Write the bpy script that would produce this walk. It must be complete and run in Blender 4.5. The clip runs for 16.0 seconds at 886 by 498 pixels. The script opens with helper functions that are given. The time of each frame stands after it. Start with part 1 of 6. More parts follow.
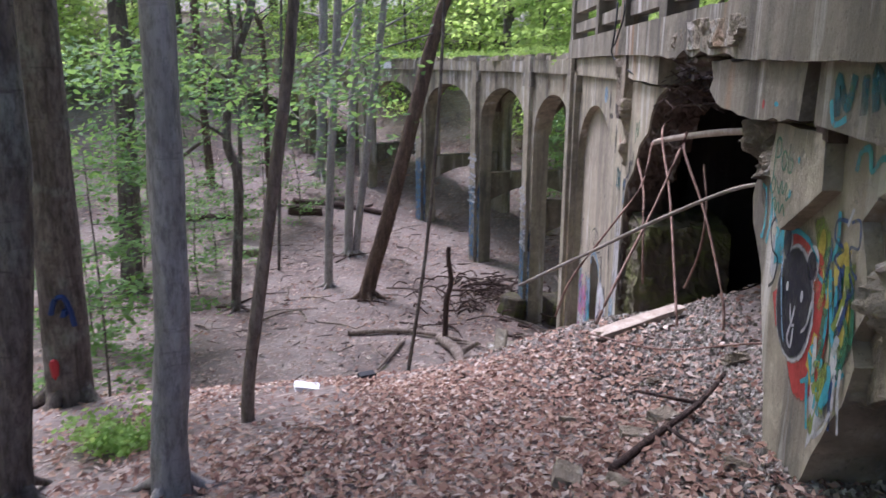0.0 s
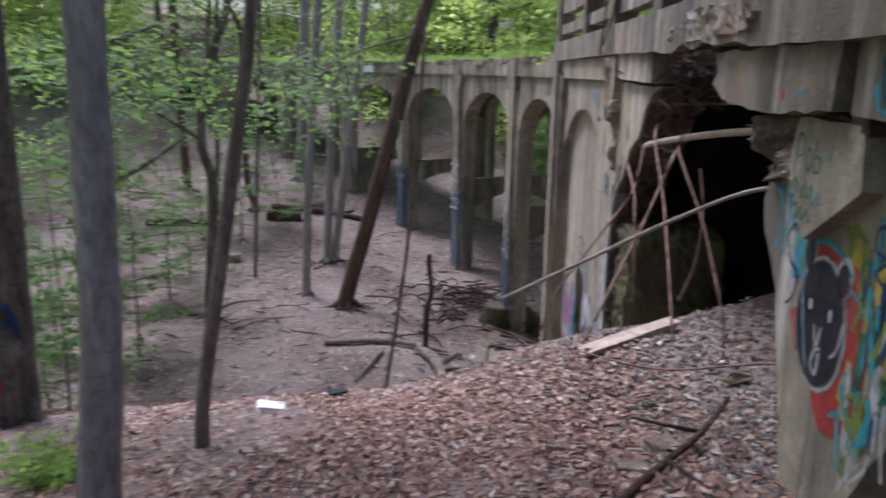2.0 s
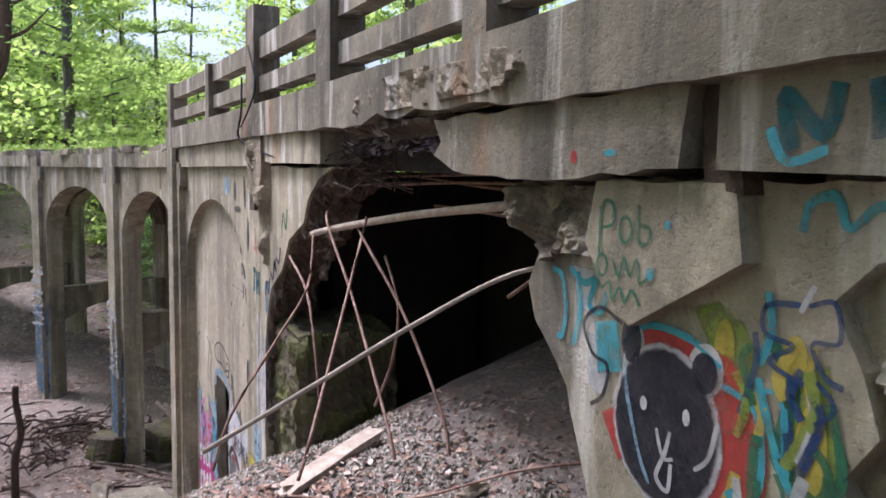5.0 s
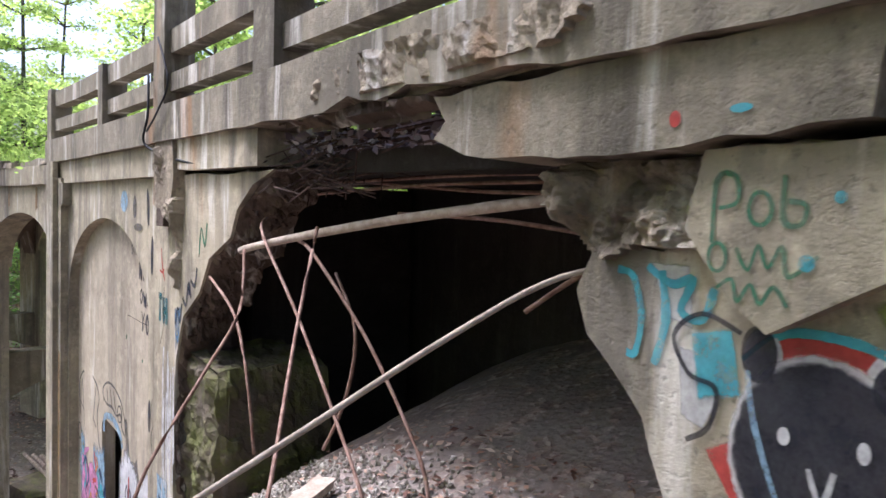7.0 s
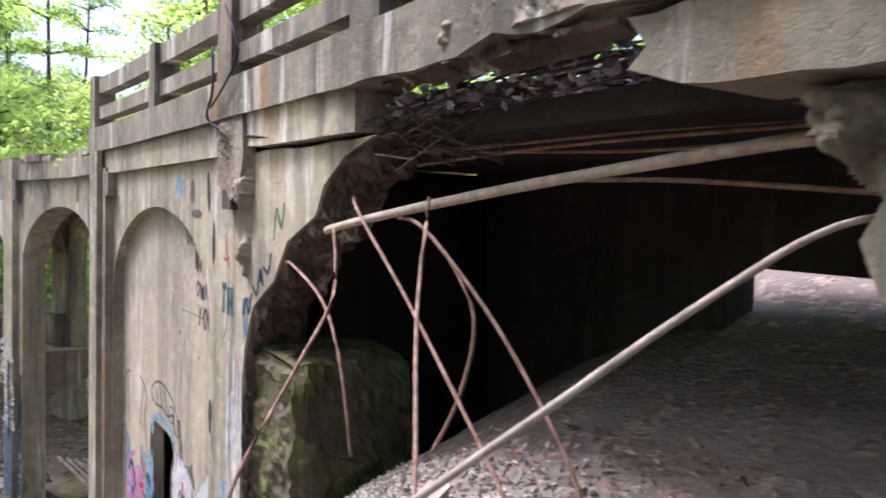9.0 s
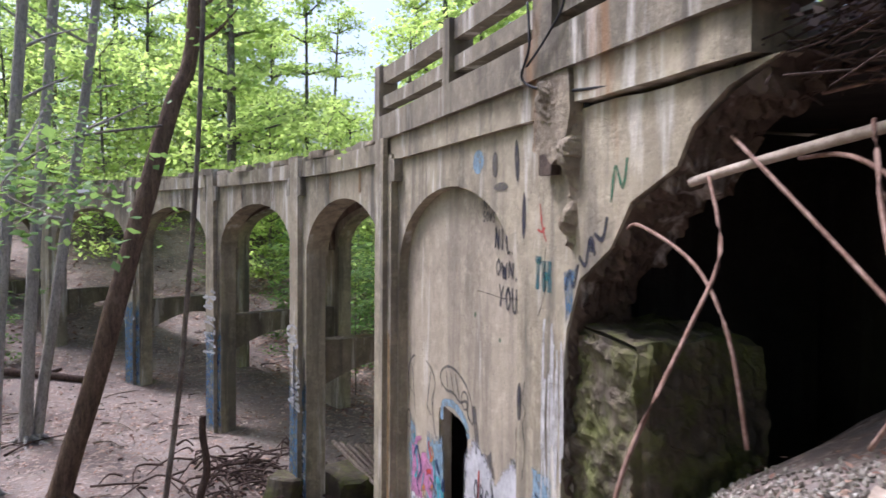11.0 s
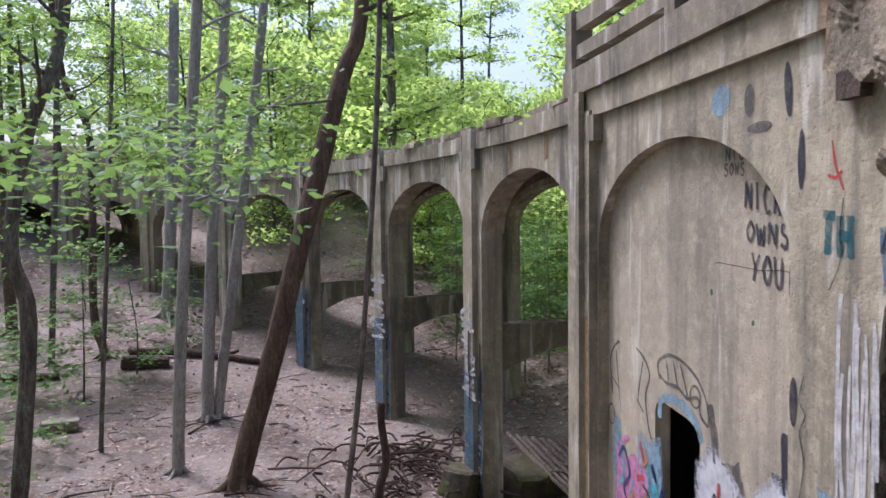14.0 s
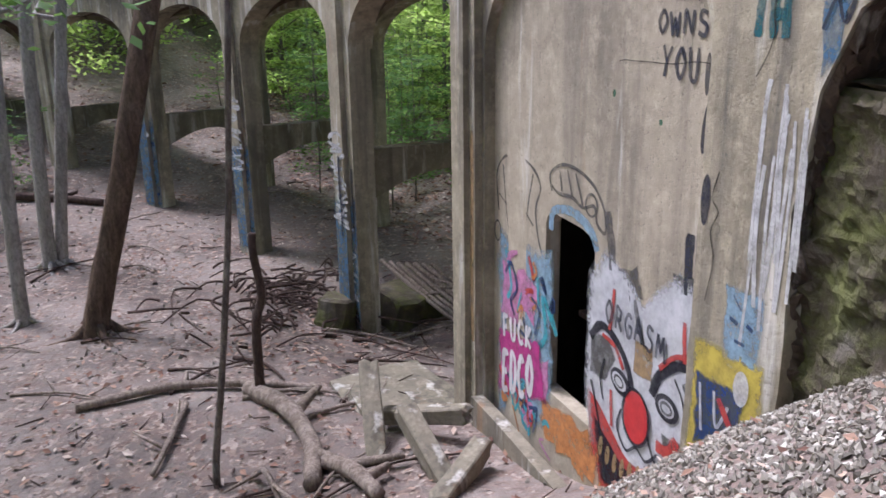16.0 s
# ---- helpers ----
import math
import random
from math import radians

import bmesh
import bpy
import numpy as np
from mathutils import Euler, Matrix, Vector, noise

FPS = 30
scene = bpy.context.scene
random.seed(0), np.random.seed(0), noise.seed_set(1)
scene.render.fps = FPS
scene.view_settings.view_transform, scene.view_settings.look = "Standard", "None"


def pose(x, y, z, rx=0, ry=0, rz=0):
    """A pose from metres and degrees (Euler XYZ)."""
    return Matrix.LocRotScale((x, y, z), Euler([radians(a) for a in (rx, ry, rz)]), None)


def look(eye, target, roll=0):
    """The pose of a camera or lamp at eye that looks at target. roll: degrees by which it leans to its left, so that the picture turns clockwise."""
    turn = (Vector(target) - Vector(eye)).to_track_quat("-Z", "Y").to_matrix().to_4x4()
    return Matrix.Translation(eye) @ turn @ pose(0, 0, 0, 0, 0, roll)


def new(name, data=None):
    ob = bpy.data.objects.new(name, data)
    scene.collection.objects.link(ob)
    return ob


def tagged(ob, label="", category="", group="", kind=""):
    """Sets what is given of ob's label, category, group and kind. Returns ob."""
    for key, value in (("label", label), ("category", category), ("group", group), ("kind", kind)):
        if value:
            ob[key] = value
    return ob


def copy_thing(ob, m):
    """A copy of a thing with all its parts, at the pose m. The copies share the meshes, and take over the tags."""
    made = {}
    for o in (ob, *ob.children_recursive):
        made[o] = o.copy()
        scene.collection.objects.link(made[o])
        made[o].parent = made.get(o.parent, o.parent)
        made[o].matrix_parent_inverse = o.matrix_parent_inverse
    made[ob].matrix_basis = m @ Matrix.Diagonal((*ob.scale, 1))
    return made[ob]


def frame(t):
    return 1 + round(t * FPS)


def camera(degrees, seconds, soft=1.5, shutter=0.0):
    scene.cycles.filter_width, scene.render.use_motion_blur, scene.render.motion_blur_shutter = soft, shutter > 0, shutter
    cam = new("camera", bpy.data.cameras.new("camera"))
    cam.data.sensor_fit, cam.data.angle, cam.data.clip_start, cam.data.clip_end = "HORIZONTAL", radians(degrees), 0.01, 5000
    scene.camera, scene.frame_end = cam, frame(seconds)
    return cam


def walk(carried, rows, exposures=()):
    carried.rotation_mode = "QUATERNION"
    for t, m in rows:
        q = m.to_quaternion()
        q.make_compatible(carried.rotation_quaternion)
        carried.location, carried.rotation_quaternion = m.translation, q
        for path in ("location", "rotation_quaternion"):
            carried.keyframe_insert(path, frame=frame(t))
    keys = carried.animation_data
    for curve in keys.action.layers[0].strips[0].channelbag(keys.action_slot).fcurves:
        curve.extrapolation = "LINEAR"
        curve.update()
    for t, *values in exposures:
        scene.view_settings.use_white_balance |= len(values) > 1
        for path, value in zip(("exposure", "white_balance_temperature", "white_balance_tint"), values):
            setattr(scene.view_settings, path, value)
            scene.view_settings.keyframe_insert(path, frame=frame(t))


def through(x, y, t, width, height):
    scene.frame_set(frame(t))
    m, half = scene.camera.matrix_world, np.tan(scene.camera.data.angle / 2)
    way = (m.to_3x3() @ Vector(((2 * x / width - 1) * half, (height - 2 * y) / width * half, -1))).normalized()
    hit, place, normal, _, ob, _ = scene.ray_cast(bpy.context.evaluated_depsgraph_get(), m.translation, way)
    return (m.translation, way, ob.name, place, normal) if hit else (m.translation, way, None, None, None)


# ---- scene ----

cam = camera(62.0, 16.0, 1.5, 0.5)
PATH = [
    (0, (-1.939, -3.216, 2.208), (-2.029, -1.278, 1.723), 0.3),
    (0.5, (-2.112, -3.109, 2.179), (-2.098, -1.159, 1.733), 0.8),
    (1, (-2.197, -3.036, 2.175), (-2.163, -1.105, 1.654), -0.5),
    (1.5, (-2.051, -2.898, 2.099), (-2.26, -0.961, 1.643), -0.4),
    (2, (-1.914, -2.708, 2.094), (-1.958, -0.764, 1.628), 1.0),
    (2.5, (-2.085, -2.506, 2.022), (-1.763, -0.585, 1.567), 2.5),
    (3, (-2.208, -2.291, 2.022), (-1.647, -0.426, 1.566), 0.7),
    (3.5, (-2.284, -2.081, 2.018), (-1.458, -0.29, 1.686), 2.4),
    (4, (-2.333, -1.884, 1.984), (-1.358, -0.189, 1.564), 2.4),
    (4.5, (-2.276, -1.686, 1.96), (-1.339, 0.06, 1.688), 1.5),
    (7, (-2.352, -0.572, 1.721), (-1.115, 0.998, 1.628), 1.5),
    (7.5, (-2.373, -0.336, 1.669), (-1.148, 1.241, 1.564), 2.1),
    (8, (-2.41, -0.154, 1.651), (-1.123, 1.371, 1.513), 2.0),
    (8.5, (-2.394, 0.063, 1.604), (-1.161, 1.635, 1.518), 1.7),
    (9, (-2.507, 0.285, 1.493), (-1.303, 1.88, 1.414), 1.3),
    (9.5, (-2.453, 0.617, 1.428), (-1.507, 2.379, 1.392), -0.5),
    (10, (-2.704, 0.811, 1.32), (-1.88, 2.633, 1.281), -0.1),
    (12.5, (-3.035, 1.986, 1.004), (-2.566, 3.928, 0.915), -1.0),
    (13, (-3.072, 2.131, 0.97), (-2.695, 4.094, 0.898), -1.2),
    (13.5, (-3.064, 2.393, 0.915), (-2.841, 4.378, 0.823), -0.6),
    (14, (-3.174, 2.585, 0.879), (-2.881, 4.561, 0.783), -0.6),
    (14.5, (-3.203, 2.815, 0.802), (-2.95, 4.792, 0.638), -1.3),
    (15, (-3.251, 3.001, 0.709), (-2.967, 4.944, 0.333), -1.1),
    (15.5, (-3.329, 3.132, 0.646), (-2.813, 4.994, 0.126), -1.2),
    (16, (-3.311, 3.275, 0.587), (-2.668, 5.09, 0.047), -0.9),
]
walk(cam, [(t, look(eye, target, roll)) for t, eye, target, roll in PATH],
     [(0, 0.9, 5400, 24), (0.5, 0.7, 5400, 24), (1.5, 0.6, 5400, 24), (2, 0.5, 5400, 24), (3, 1.0, 5400, 26), (4, 0.95, 5500, 24), (7, 1.4, 5600, 20), (8.5, 1.4, 5600, 20), (9.5, 1.4, 5700, 22), (10.2, 1.15, 5700, 22), (12.5, 1.0, 5400, 24), (13, 1.0, 5400, 24), (13.5, 0.6, 5500, 22), (14, 0.85, 5500, 22), (16, 0.85, 5500, 20)])

# ---- light ----
SUN_EL, SUN_AZ = radians(62), radians(318)
world = bpy.data.worlds.new("sky")
scene.world = world
world.use_nodes = True
wn = world.node_tree
sky = wn.nodes.new("ShaderNodeTexSky")
sky.sky_type, sky.sun_disc, sky.sun_elevation, sky.sun_rotation = "NISHITA", False, SUN_EL, SUN_AZ
sky.air_density, sky.dust_density, sky.ozone_density = 1.0, 6.0, 1.2
wn.links.new(sky.outputs[0], wn.nodes["Background"].inputs[0])
wn.nodes["Background"].inputs[1].default_value = 0.15
sun = new("sun", bpy.data.lights.new("sun", "SUN"))
sun.data.energy, sun.data.angle, sun.data.color = 2.6, radians(16), (1.0, 0.97, 0.94)
sun.matrix_world = look((0, 0, 0), (-math.sin(SUN_AZ) * math.cos(SUN_EL), -math.cos(SUN_AZ) * math.cos(SUN_EL), -math.sin(SUN_EL)))


# ---- materials ----
class Nodes:
    """Short hand for building a node material."""
    def __init__(self, name, rough=0.9, coords="Object"):
        self.mat = bpy.data.materials.new(name)
        self.mat.use_nodes = True
        self.nt = self.mat.node_tree
        self.bsdf = self.nt.nodes["Principled BSDF"]
        self.bsdf.inputs["Roughness"].default_value = rough
        self.bsdf.inputs["Specular IOR Level"].default_value = 0.25
        self.co = self.nt.nodes.new("ShaderNodeTexCoord").outputs[coords]

    def link(self, a, b):
        self.nt.links.new(a, b)

    def noise(self, scale, detail=6, rough=0.6, stretch=(1, 1, 1), warp=0.0):
        m = self.nt.nodes.new("ShaderNodeMapping")
        m.inputs["Scale"].default_value = stretch
        self.link(self.co, m.inputs[0])
        n = self.nt.nodes.new("ShaderNodeTexNoise")
        n.inputs["Scale"].default_value, n.inputs["Detail"].default_value = scale, detail
        n.inputs["Roughness"].default_value, n.inputs["Distortion"].default_value = rough, warp
        self.link(m.outputs[0], n.inputs["Vector"])
        return n.outputs[0]

    def cells(self, scale, feature="F1"):
        n = self.nt.nodes.new("ShaderNodeTexVoronoi")
        n.feature = feature
        n.inputs["Scale"].default_value = scale
        self.link(self.co, n.inputs["Vector"])
        return n

    def ramp(self, fac, *stops):
        r = self.nt.nodes.new("ShaderNodeValToRGB")
        while len(r.color_ramp.elements) < len(stops):
            r.color_ramp.elements.new(0.5)
        for e, (p, c) in zip(r.color_ramp.elements, stops):
            e.position = p
            e.color = (*c, 1) if isinstance(c, tuple) else (c, c, c, 1)
        self.link(fac, r.inputs[0])
        return r.outputs[0]

    def mix(self, fac, a, b, kind="MIX"):
        m = self.nt.nodes.new("ShaderNodeMix")
        m.data_type, m.blend_type = "RGBA", kind
        for value, socket in ((fac, m.inputs[0]), (a, m.inputs[6]), (b, m.inputs[7])):
            if isinstance(value, (int, float)):
                socket.default_value = value
            elif isinstance(value, tuple):
                socket.default_value = (*value, 1)
            else:
                self.link(value, socket)
        return m.outputs[2]

    def random(self, island=True):
        if island:
            return self.nt.nodes.new("ShaderNodeNewGeometry").outputs["Random Per Island"]
        return self.nt.nodes.new("ShaderNodeObjectInfo").outputs["Random"]

    def done(self, colour, *heights):
        """heights: (value, strength, distance) bumps, coarse first."""
        if isinstance(colour, tuple):
            self.bsdf.inputs["Base Color"].default_value = (*colour, 1)
        else:
            self.link(colour, self.bsdf.inputs["Base Color"])
        last = None
        for value, strength, distance in heights:
            b = self.nt.nodes.new("ShaderNodeBump")
            b.inputs["Strength"].default_value, b.inputs["Distance"].default_value = strength, distance
            self.link(value, b.inputs["Height"])
            if last:
                self.link(last, b.inputs["Normal"])
            last = b.outputs[0]
        if last:
            self.link(last, self.bsdf.inputs["Normal"])
        return self.mat


def concrete(name, light, dark, stain, pits=0.3, moss=0.0, streak=0.5, lime=0.65):
    n = Nodes(name, 0.92)
    base = n.mix(n.ramp(n.noise(1.3, 8, 0.65), (0.35, 0.0), (0.68, 1.0)), dark, light)
    base = n.mix(n.ramp(n.noise(9, 6, 0.7), (0.4, 0.0), (0.75, 0.55)), base, tuple(c * 0.62 for c in light))
    base = n.mix(n.ramp(n.noise(0.55, 9, 0.72), (0.46, 0.0), (0.66, 0.75)), base, tuple(c * 0.5 for c in dark))
    base = n.mix(n.ramp(n.noise(5.5, 9, 0.75), (0.5, 0.0), (0.68, 0.6)), base, tuple(min(0.6, c * 1.25) for c in light))
    run = n.noise(2.6, 5, 0.6, (1, 1, 0.09), 0.3)
    base = n.mix(n.ramp(run, (0.5, 0.0), (0.66, streak)), base, stain)
    white = n.noise(3.3, 6, 0.6, (1, 1, 0.12), 0.2)
    base = n.mix(n.ramp(white, (0.56, 0.0), (0.68, lime)), base, (0.66, 0.63, 0.57))
    rust = n.noise(1.7, 4, 0.6, (1, 1, 0.15), 0.3)
    base = n.mix(n.ramp(rust, (0.63, 0.0), (0.74, 0.5)), base, (0.3, 0.15, 0.06))
    if moss:
        base = n.mix(n.ramp(n.noise(2.2, 7, 0.7), (0.45, 0.0), (0.6, moss)), base, (0.125, 0.14, 0.032))
    crack = n.cells(0.8, "DISTANCE_TO_EDGE").outputs[0]
    pit = n.ramp(n.noise(28, 4, 0.7), (0.3, 0.0), (0.48, 1.0))
    base = n.mix(n.ramp(n.noise(28, 4, 0.7), (0.3, 0.5), (0.42, 0.0)), base, (0.07, 0.06, 0.05))
    return n.done(base, (n.noise(3, 9, 0.72), pits, 0.1), (pit, 0.35, 0.012), (n.noise(90, 3, 0.6), 0.3, 0.004))


def bark(name, light, dark, scale=9.0, blotch=(0.3, 0.32, 0.27)):
    n = Nodes(name, 0.95)
    ridge = n.noise(scale, 8, 0.7, (1, 1, 0.16), 0.6)
    base = n.mix(n.ramp(ridge, (0.36, 0.0), (0.62, 1.0)), dark, light)
    base = n.mix(n.ramp(n.noise(2.4, 5, 0.6), (0.52, 0.0), (0.7, 0.6)), base, blotch)
    fine = n.noise(26, 7, 0.75, (1, 1, 0.35))
    base = n.mix(n.ramp(fine, (0.45, 0.0), (0.62, 0.7)), base, tuple(c * 0.6 for c in dark))
    base = n.mix(n.ramp(n.noise(7, 5, 0.7, (0.4, 0.4, 3.0)), (0.6, 0.0), (0.7, 0.6)), base, tuple(c * 0.7 for c in dark))
    return n.done(base, (ridge, 0.9, 0.05), (fine, 0.5, 0.012))


def leaf(name, a, b, through=0.5, glow=0.6):
    n = Nodes(name, 0.6)
    colour = n.mix(n.random(), a, b)
    n.done(colour)
    t = n.nt.nodes.new("ShaderNodeBsdfTranslucent")
    t2 = n.mix(glow, colour, (0.62, 0.8, 0.2), "MIX")
    n.link(t2, t.inputs[0])
    m = n.nt.nodes.new("ShaderNodeMixShader")
    m.inputs[0].default_value = through
    n.link(n.bsdf.outputs[0], m.inputs[1])
    n.link(t.outputs[0], m.inputs[2])
    n.link(m.outputs[0], n.nt.nodes["Material Output"].inputs[0])
    return n.mat


def litter(name, *stops, rough=0.85):
    n = Nodes(name, rough)
    return n.done(n.ramp(n.random(), *stops), (n.noise(60, 3), 0.3, 0.003))


def paint(name, colour, worn=0.35):
    """Sprayed paint: thins out towards the edge of a stroke, where its cover falls to nothing."""
    n = Nodes(name, 0.7)
    c = n.mix(n.ramp(n.noise(3, 4, 0.6), (0.35, 0.3), (0.6, 0.0)), colour, tuple(v * 0.55 for v in colour))
    cover = n.nt.nodes.new("ShaderNodeAttribute")
    cover.attribute_name = "cover"
    have = n.nt.nodes.new("ShaderNodeMath")
    have.operation = "MULTIPLY_ADD"
    n.link(cover.outputs["Fac"], have.inputs[0])
    have.inputs[1].default_value = 1.5
    n.link(n.ramp(n.noise(22, 6, 0.75), (0.3, 0.0), (0.75, -0.0 + 0.9)), have.inputs[2])
    keep = n.ramp(have.outputs[0], (0.35, 0.0), (1.0, 0.93))
    thin = n.ramp(n.noise(7, 9, 0.78), (0.4, 1.0), (0.66, 0.85 - worn))
    n.link(n.mix(1.0, keep, thin, "MULTIPLY"), n.bsdf.inputs["Alpha"])
    return n.done(c, (n.noise(28, 4, 0.7), 0.3, 0.01))


def solid_paint(name, colour):
    n = Nodes(name, 0.7)
    return n.done(n.mix(n.ramp(n.noise(14, 6, 0.7), (0.48, 0.0), (0.72, 0.35)), colour, tuple(v * 0.7 for v in colour)), (n.noise(28, 4, 0.7), 0.3, 0.01))


def metal(name, a, b):
    n = Nodes(name, 0.7)
    n.bsdf.inputs["Metallic"].default_value = 0.25
    return n.done(n.mix(n.ramp(n.noise(12, 6, 0.7), (0.4, 0.0), (0.65, 1.0)), a, b), (n.noise(50, 4), 0.6, 0.005))


def soil():
    n = Nodes("forest_soil", 0.95)
    big = n.noise(0.45, 6, 0.6)
    c = n.mix(n.ramp(big, (0.38, 0.0), (0.62, 1.0)), (0.1, 0.08, 0.07), (0.22, 0.187, 0.165))
    c = n.mix(n.ramp(n.noise(3.0, 7, 0.7), (0.45, 0.0), (0.65, 0.7)), c, (0.17, 0.12, 0.098))
    chips = n.cells(17.0)
    c = n.mix(n.ramp(n.noise(5, 5, 0.7), (0.48, 0.0), (0.6, 0.75)), c, n.ramp(chips.outputs["Color"], (0.2, (0.1, 0.065, 0.05)), (0.5, (0.24, 0.17, 0.135)), (0.8, (0.38, 0.32, 0.27))))
    c = n.mix(n.ramp(n.noise(45, 4, 0.7), (0.62, 0.0), (0.72, 0.7)), c, (0.42, 0.38, 0.34))
    return n.done(c, (n.noise(2.2, 8, 0.65), 0.6, 0.12), (chips.outputs["Distance"], 0.4, 0.03), (n.noise(55, 4, 0.7), 0.5, 0.012))


M_WALL = concrete("weathered_concrete", (0.4, 0.348, 0.25), (0.235, 0.203, 0.145), (0.085, 0.077, 0.068), 0.3, 0, 0.75)
M_PANEL = concrete("tan_rendered_concrete", (0.41, 0.352, 0.265), (0.32, 0.274, 0.205), (0.15, 0.132, 0.108), 0.2, 0, 0.6)
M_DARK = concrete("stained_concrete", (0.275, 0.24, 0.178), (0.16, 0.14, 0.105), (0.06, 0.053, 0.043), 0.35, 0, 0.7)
M_ROUGH = concrete("broken_concrete", (0.46, 0.39, 0.285), (0.2, 0.16, 0.115), (0.085, 0.068, 0.053), 1.0)
# rust-brown concrete, darkened further for the blocked light inside the opening
M_BROWN = concrete("shaded_rusty_broken_concrete", (0.16, 0.115, 0.085), (0.07, 0.05, 0.038), (0.05, 0.035, 0.03), 1.0)
# darker brown than the walls, for the cross frames
M_BROWNWALL = concrete("dark_brown_concrete", (0.2, 0.15, 0.115), (0.12, 0.088, 0.066), (0.05, 0.038, 0.03), 0.3, 0, 0.7)
M_MOSS = concrete("mossy_concrete", (0.13, 0.105, 0.073), (0.065, 0.052, 0.038), (0.04, 0.035, 0.028), 0.9, 0.6, 0.5, 0.1)
# interior shade is put into this near-black concrete colour
M_INNER = concrete("shaded_inner_concrete", (0.05, 0.042, 0.036), (0.03, 0.026, 0.022), (0.015, 0.013, 0.01), 0.6, 0, 0.5, 0.03)
M_SOIL = soil()
M_BARK = bark("grey_brown_bark", (0.21, 0.175, 0.145), (0.075, 0.06, 0.05))
M_PALE = bark("pale_grey_bark", (0.42, 0.385, 0.345), (0.24, 0.215, 0.19), 6.0, (0.4, 0.38, 0.34))
M_BROWNBARK = bark("brown_bark", (0.17, 0.115, 0.08), (0.075, 0.05, 0.036), 10, (0.2, 0.15, 0.11))
M_SAPBARK = bark("light_brown_bark", (0.3, 0.24, 0.19), (0.15, 0.115, 0.09), 9, (0.34, 0.29, 0.25))
M_DEAD = bark("dead_wood", (0.33, 0.27, 0.22), (0.16, 0.12, 0.095), 12, (0.42, 0.36, 0.3))
M_DARKWOOD = bark("dark_wet_wood", (0.11, 0.07, 0.055), (0.045, 0.03, 0.025), 12, (0.1, 0.075, 0.06))
M_RUST = metal("rusty_steel", (0.16, 0.09, 0.065), (0.3, 0.2, 0.16))
M_PIPE = metal("weathered_steel_pipe", (0.3, 0.24, 0.19), (0.46, 0.39, 0.32))
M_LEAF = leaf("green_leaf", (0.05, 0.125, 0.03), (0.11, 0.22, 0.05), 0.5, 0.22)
# far leaves: the sunlight's brightness is mixed into the leaf colours
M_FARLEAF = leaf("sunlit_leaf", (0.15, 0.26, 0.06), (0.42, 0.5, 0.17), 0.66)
M_GRASS = leaf("grass_blade", (0.1, 0.2, 0.03), (0.2, 0.32, 0.07), 0.4)
M_LITTER = litter("fallen_leaves", (0.0, (0.09, 0.045, 0.033)), (0.3, (0.18, 0.098, 0.07)), (0.6, (0.28, 0.17, 0.12)), (0.85, (0.37, 0.265, 0.2)), (1.0, (0.48, 0.41, 0.35)))
M_DECKLEAF = litter("grey_dead_leaves", (0.0, (0.1, 0.08, 0.085)), (0.5, (0.25, 0.21, 0.22)), (1.0, (0.46, 0.41, 0.43)))
M_STONE = litter("pale_stone_chips", (0.0, (0.1, 0.088, 0.074)), (0.5, (0.22, 0.195, 0.16)), (0.85, (0.36, 0.33, 0.285)), (1.0, (0.5, 0.47, 0.42)))
M_LETTERPAINT = paint("white_letter_paint", (0.62, 0.6, 0.6), 0.1)
M_CLOWNWHITE = paint("thick_white_paint", (0.52, 0.52, 0.54), 0.2)
M_TOOTH = paint("ochre_paint", (0.3, 0.2, 0.1), 0.4)
M_WHITE = paint("white_paint", (0.5, 0.49, 0.48), 0.45)
M_BLACK = paint("black_paint", (0.015, 0.015, 0.022), 0.12)
M_BLOT = paint("faded_black_paint", (0.03, 0.032, 0.045), 0.2)
M_CRACK = paint("crack_dirt", (0.03, 0.025, 0.02), 0.5)
M_GREY = paint("thin_black_paint", (0.09, 0.085, 0.08), 0.5)
M_NOSE = paint("bright_red_paint", (0.5, 0.03, 0.03), 0.1)
M_RED = paint("red_paint", (0.4, 0.05, 0.04), 0.3)
M_CYAN = paint("cyan_paint", (0.06, 0.32, 0.38), 0.45)
M_BLUE = paint("light_blue_paint", (0.22, 0.33, 0.42), 0.6)
M_NAVY = paint("navy_paint", (0.02, 0.045, 0.12), 0.3)
M_GREEN = paint("dark_green_paint", (0.03, 0.13, 0.07), 0.3)
M_TEAL = paint("teal_paint", (0.02, 0.1, 0.115), 0.45)
M_LIME = paint("lime_paint", (0.22, 0.27, 0.05), 0.5)
M_YELLOW = paint("yellow_paint", (0.46, 0.36, 0.06), 0.4)
M_PINK = paint("pink_paint", (0.5, 0.2, 0.36), 0.5)
M_MAGENTA = paint("magenta_paint", (0.42, 0.04, 0.2), 0.3)
M_PIERBLUE = paint("worn_blue_paint", (0.07, 0.14, 0.22), 0.75)
M_PLASTIC = solid_paint("black_plastic", (0.015, 0.015, 0.018))
M_RAG = solid_paint("white_plastic", (0.75, 0.74, 0.75))
M_TRUNKRED = solid_paint("red_trunk_paint", (0.4, 0.04, 0.04))
M_TRUNKBLUE = solid_paint("blue_trunk_paint", (0.02, 0.04, 0.12))
M_ORANGE = paint("orange_paint", (0.5, 0.2, 0.06), 0.5)


# ---- building helpers ----
rnd = random.Random(7)


def under(ob, *parts):
    """Hang parts built in world places under a thing that stands at its base."""
    for p in parts:
        p.parent = ob
        p.matrix_parent_inverse = Matrix.Translation(ob.location).inverted()


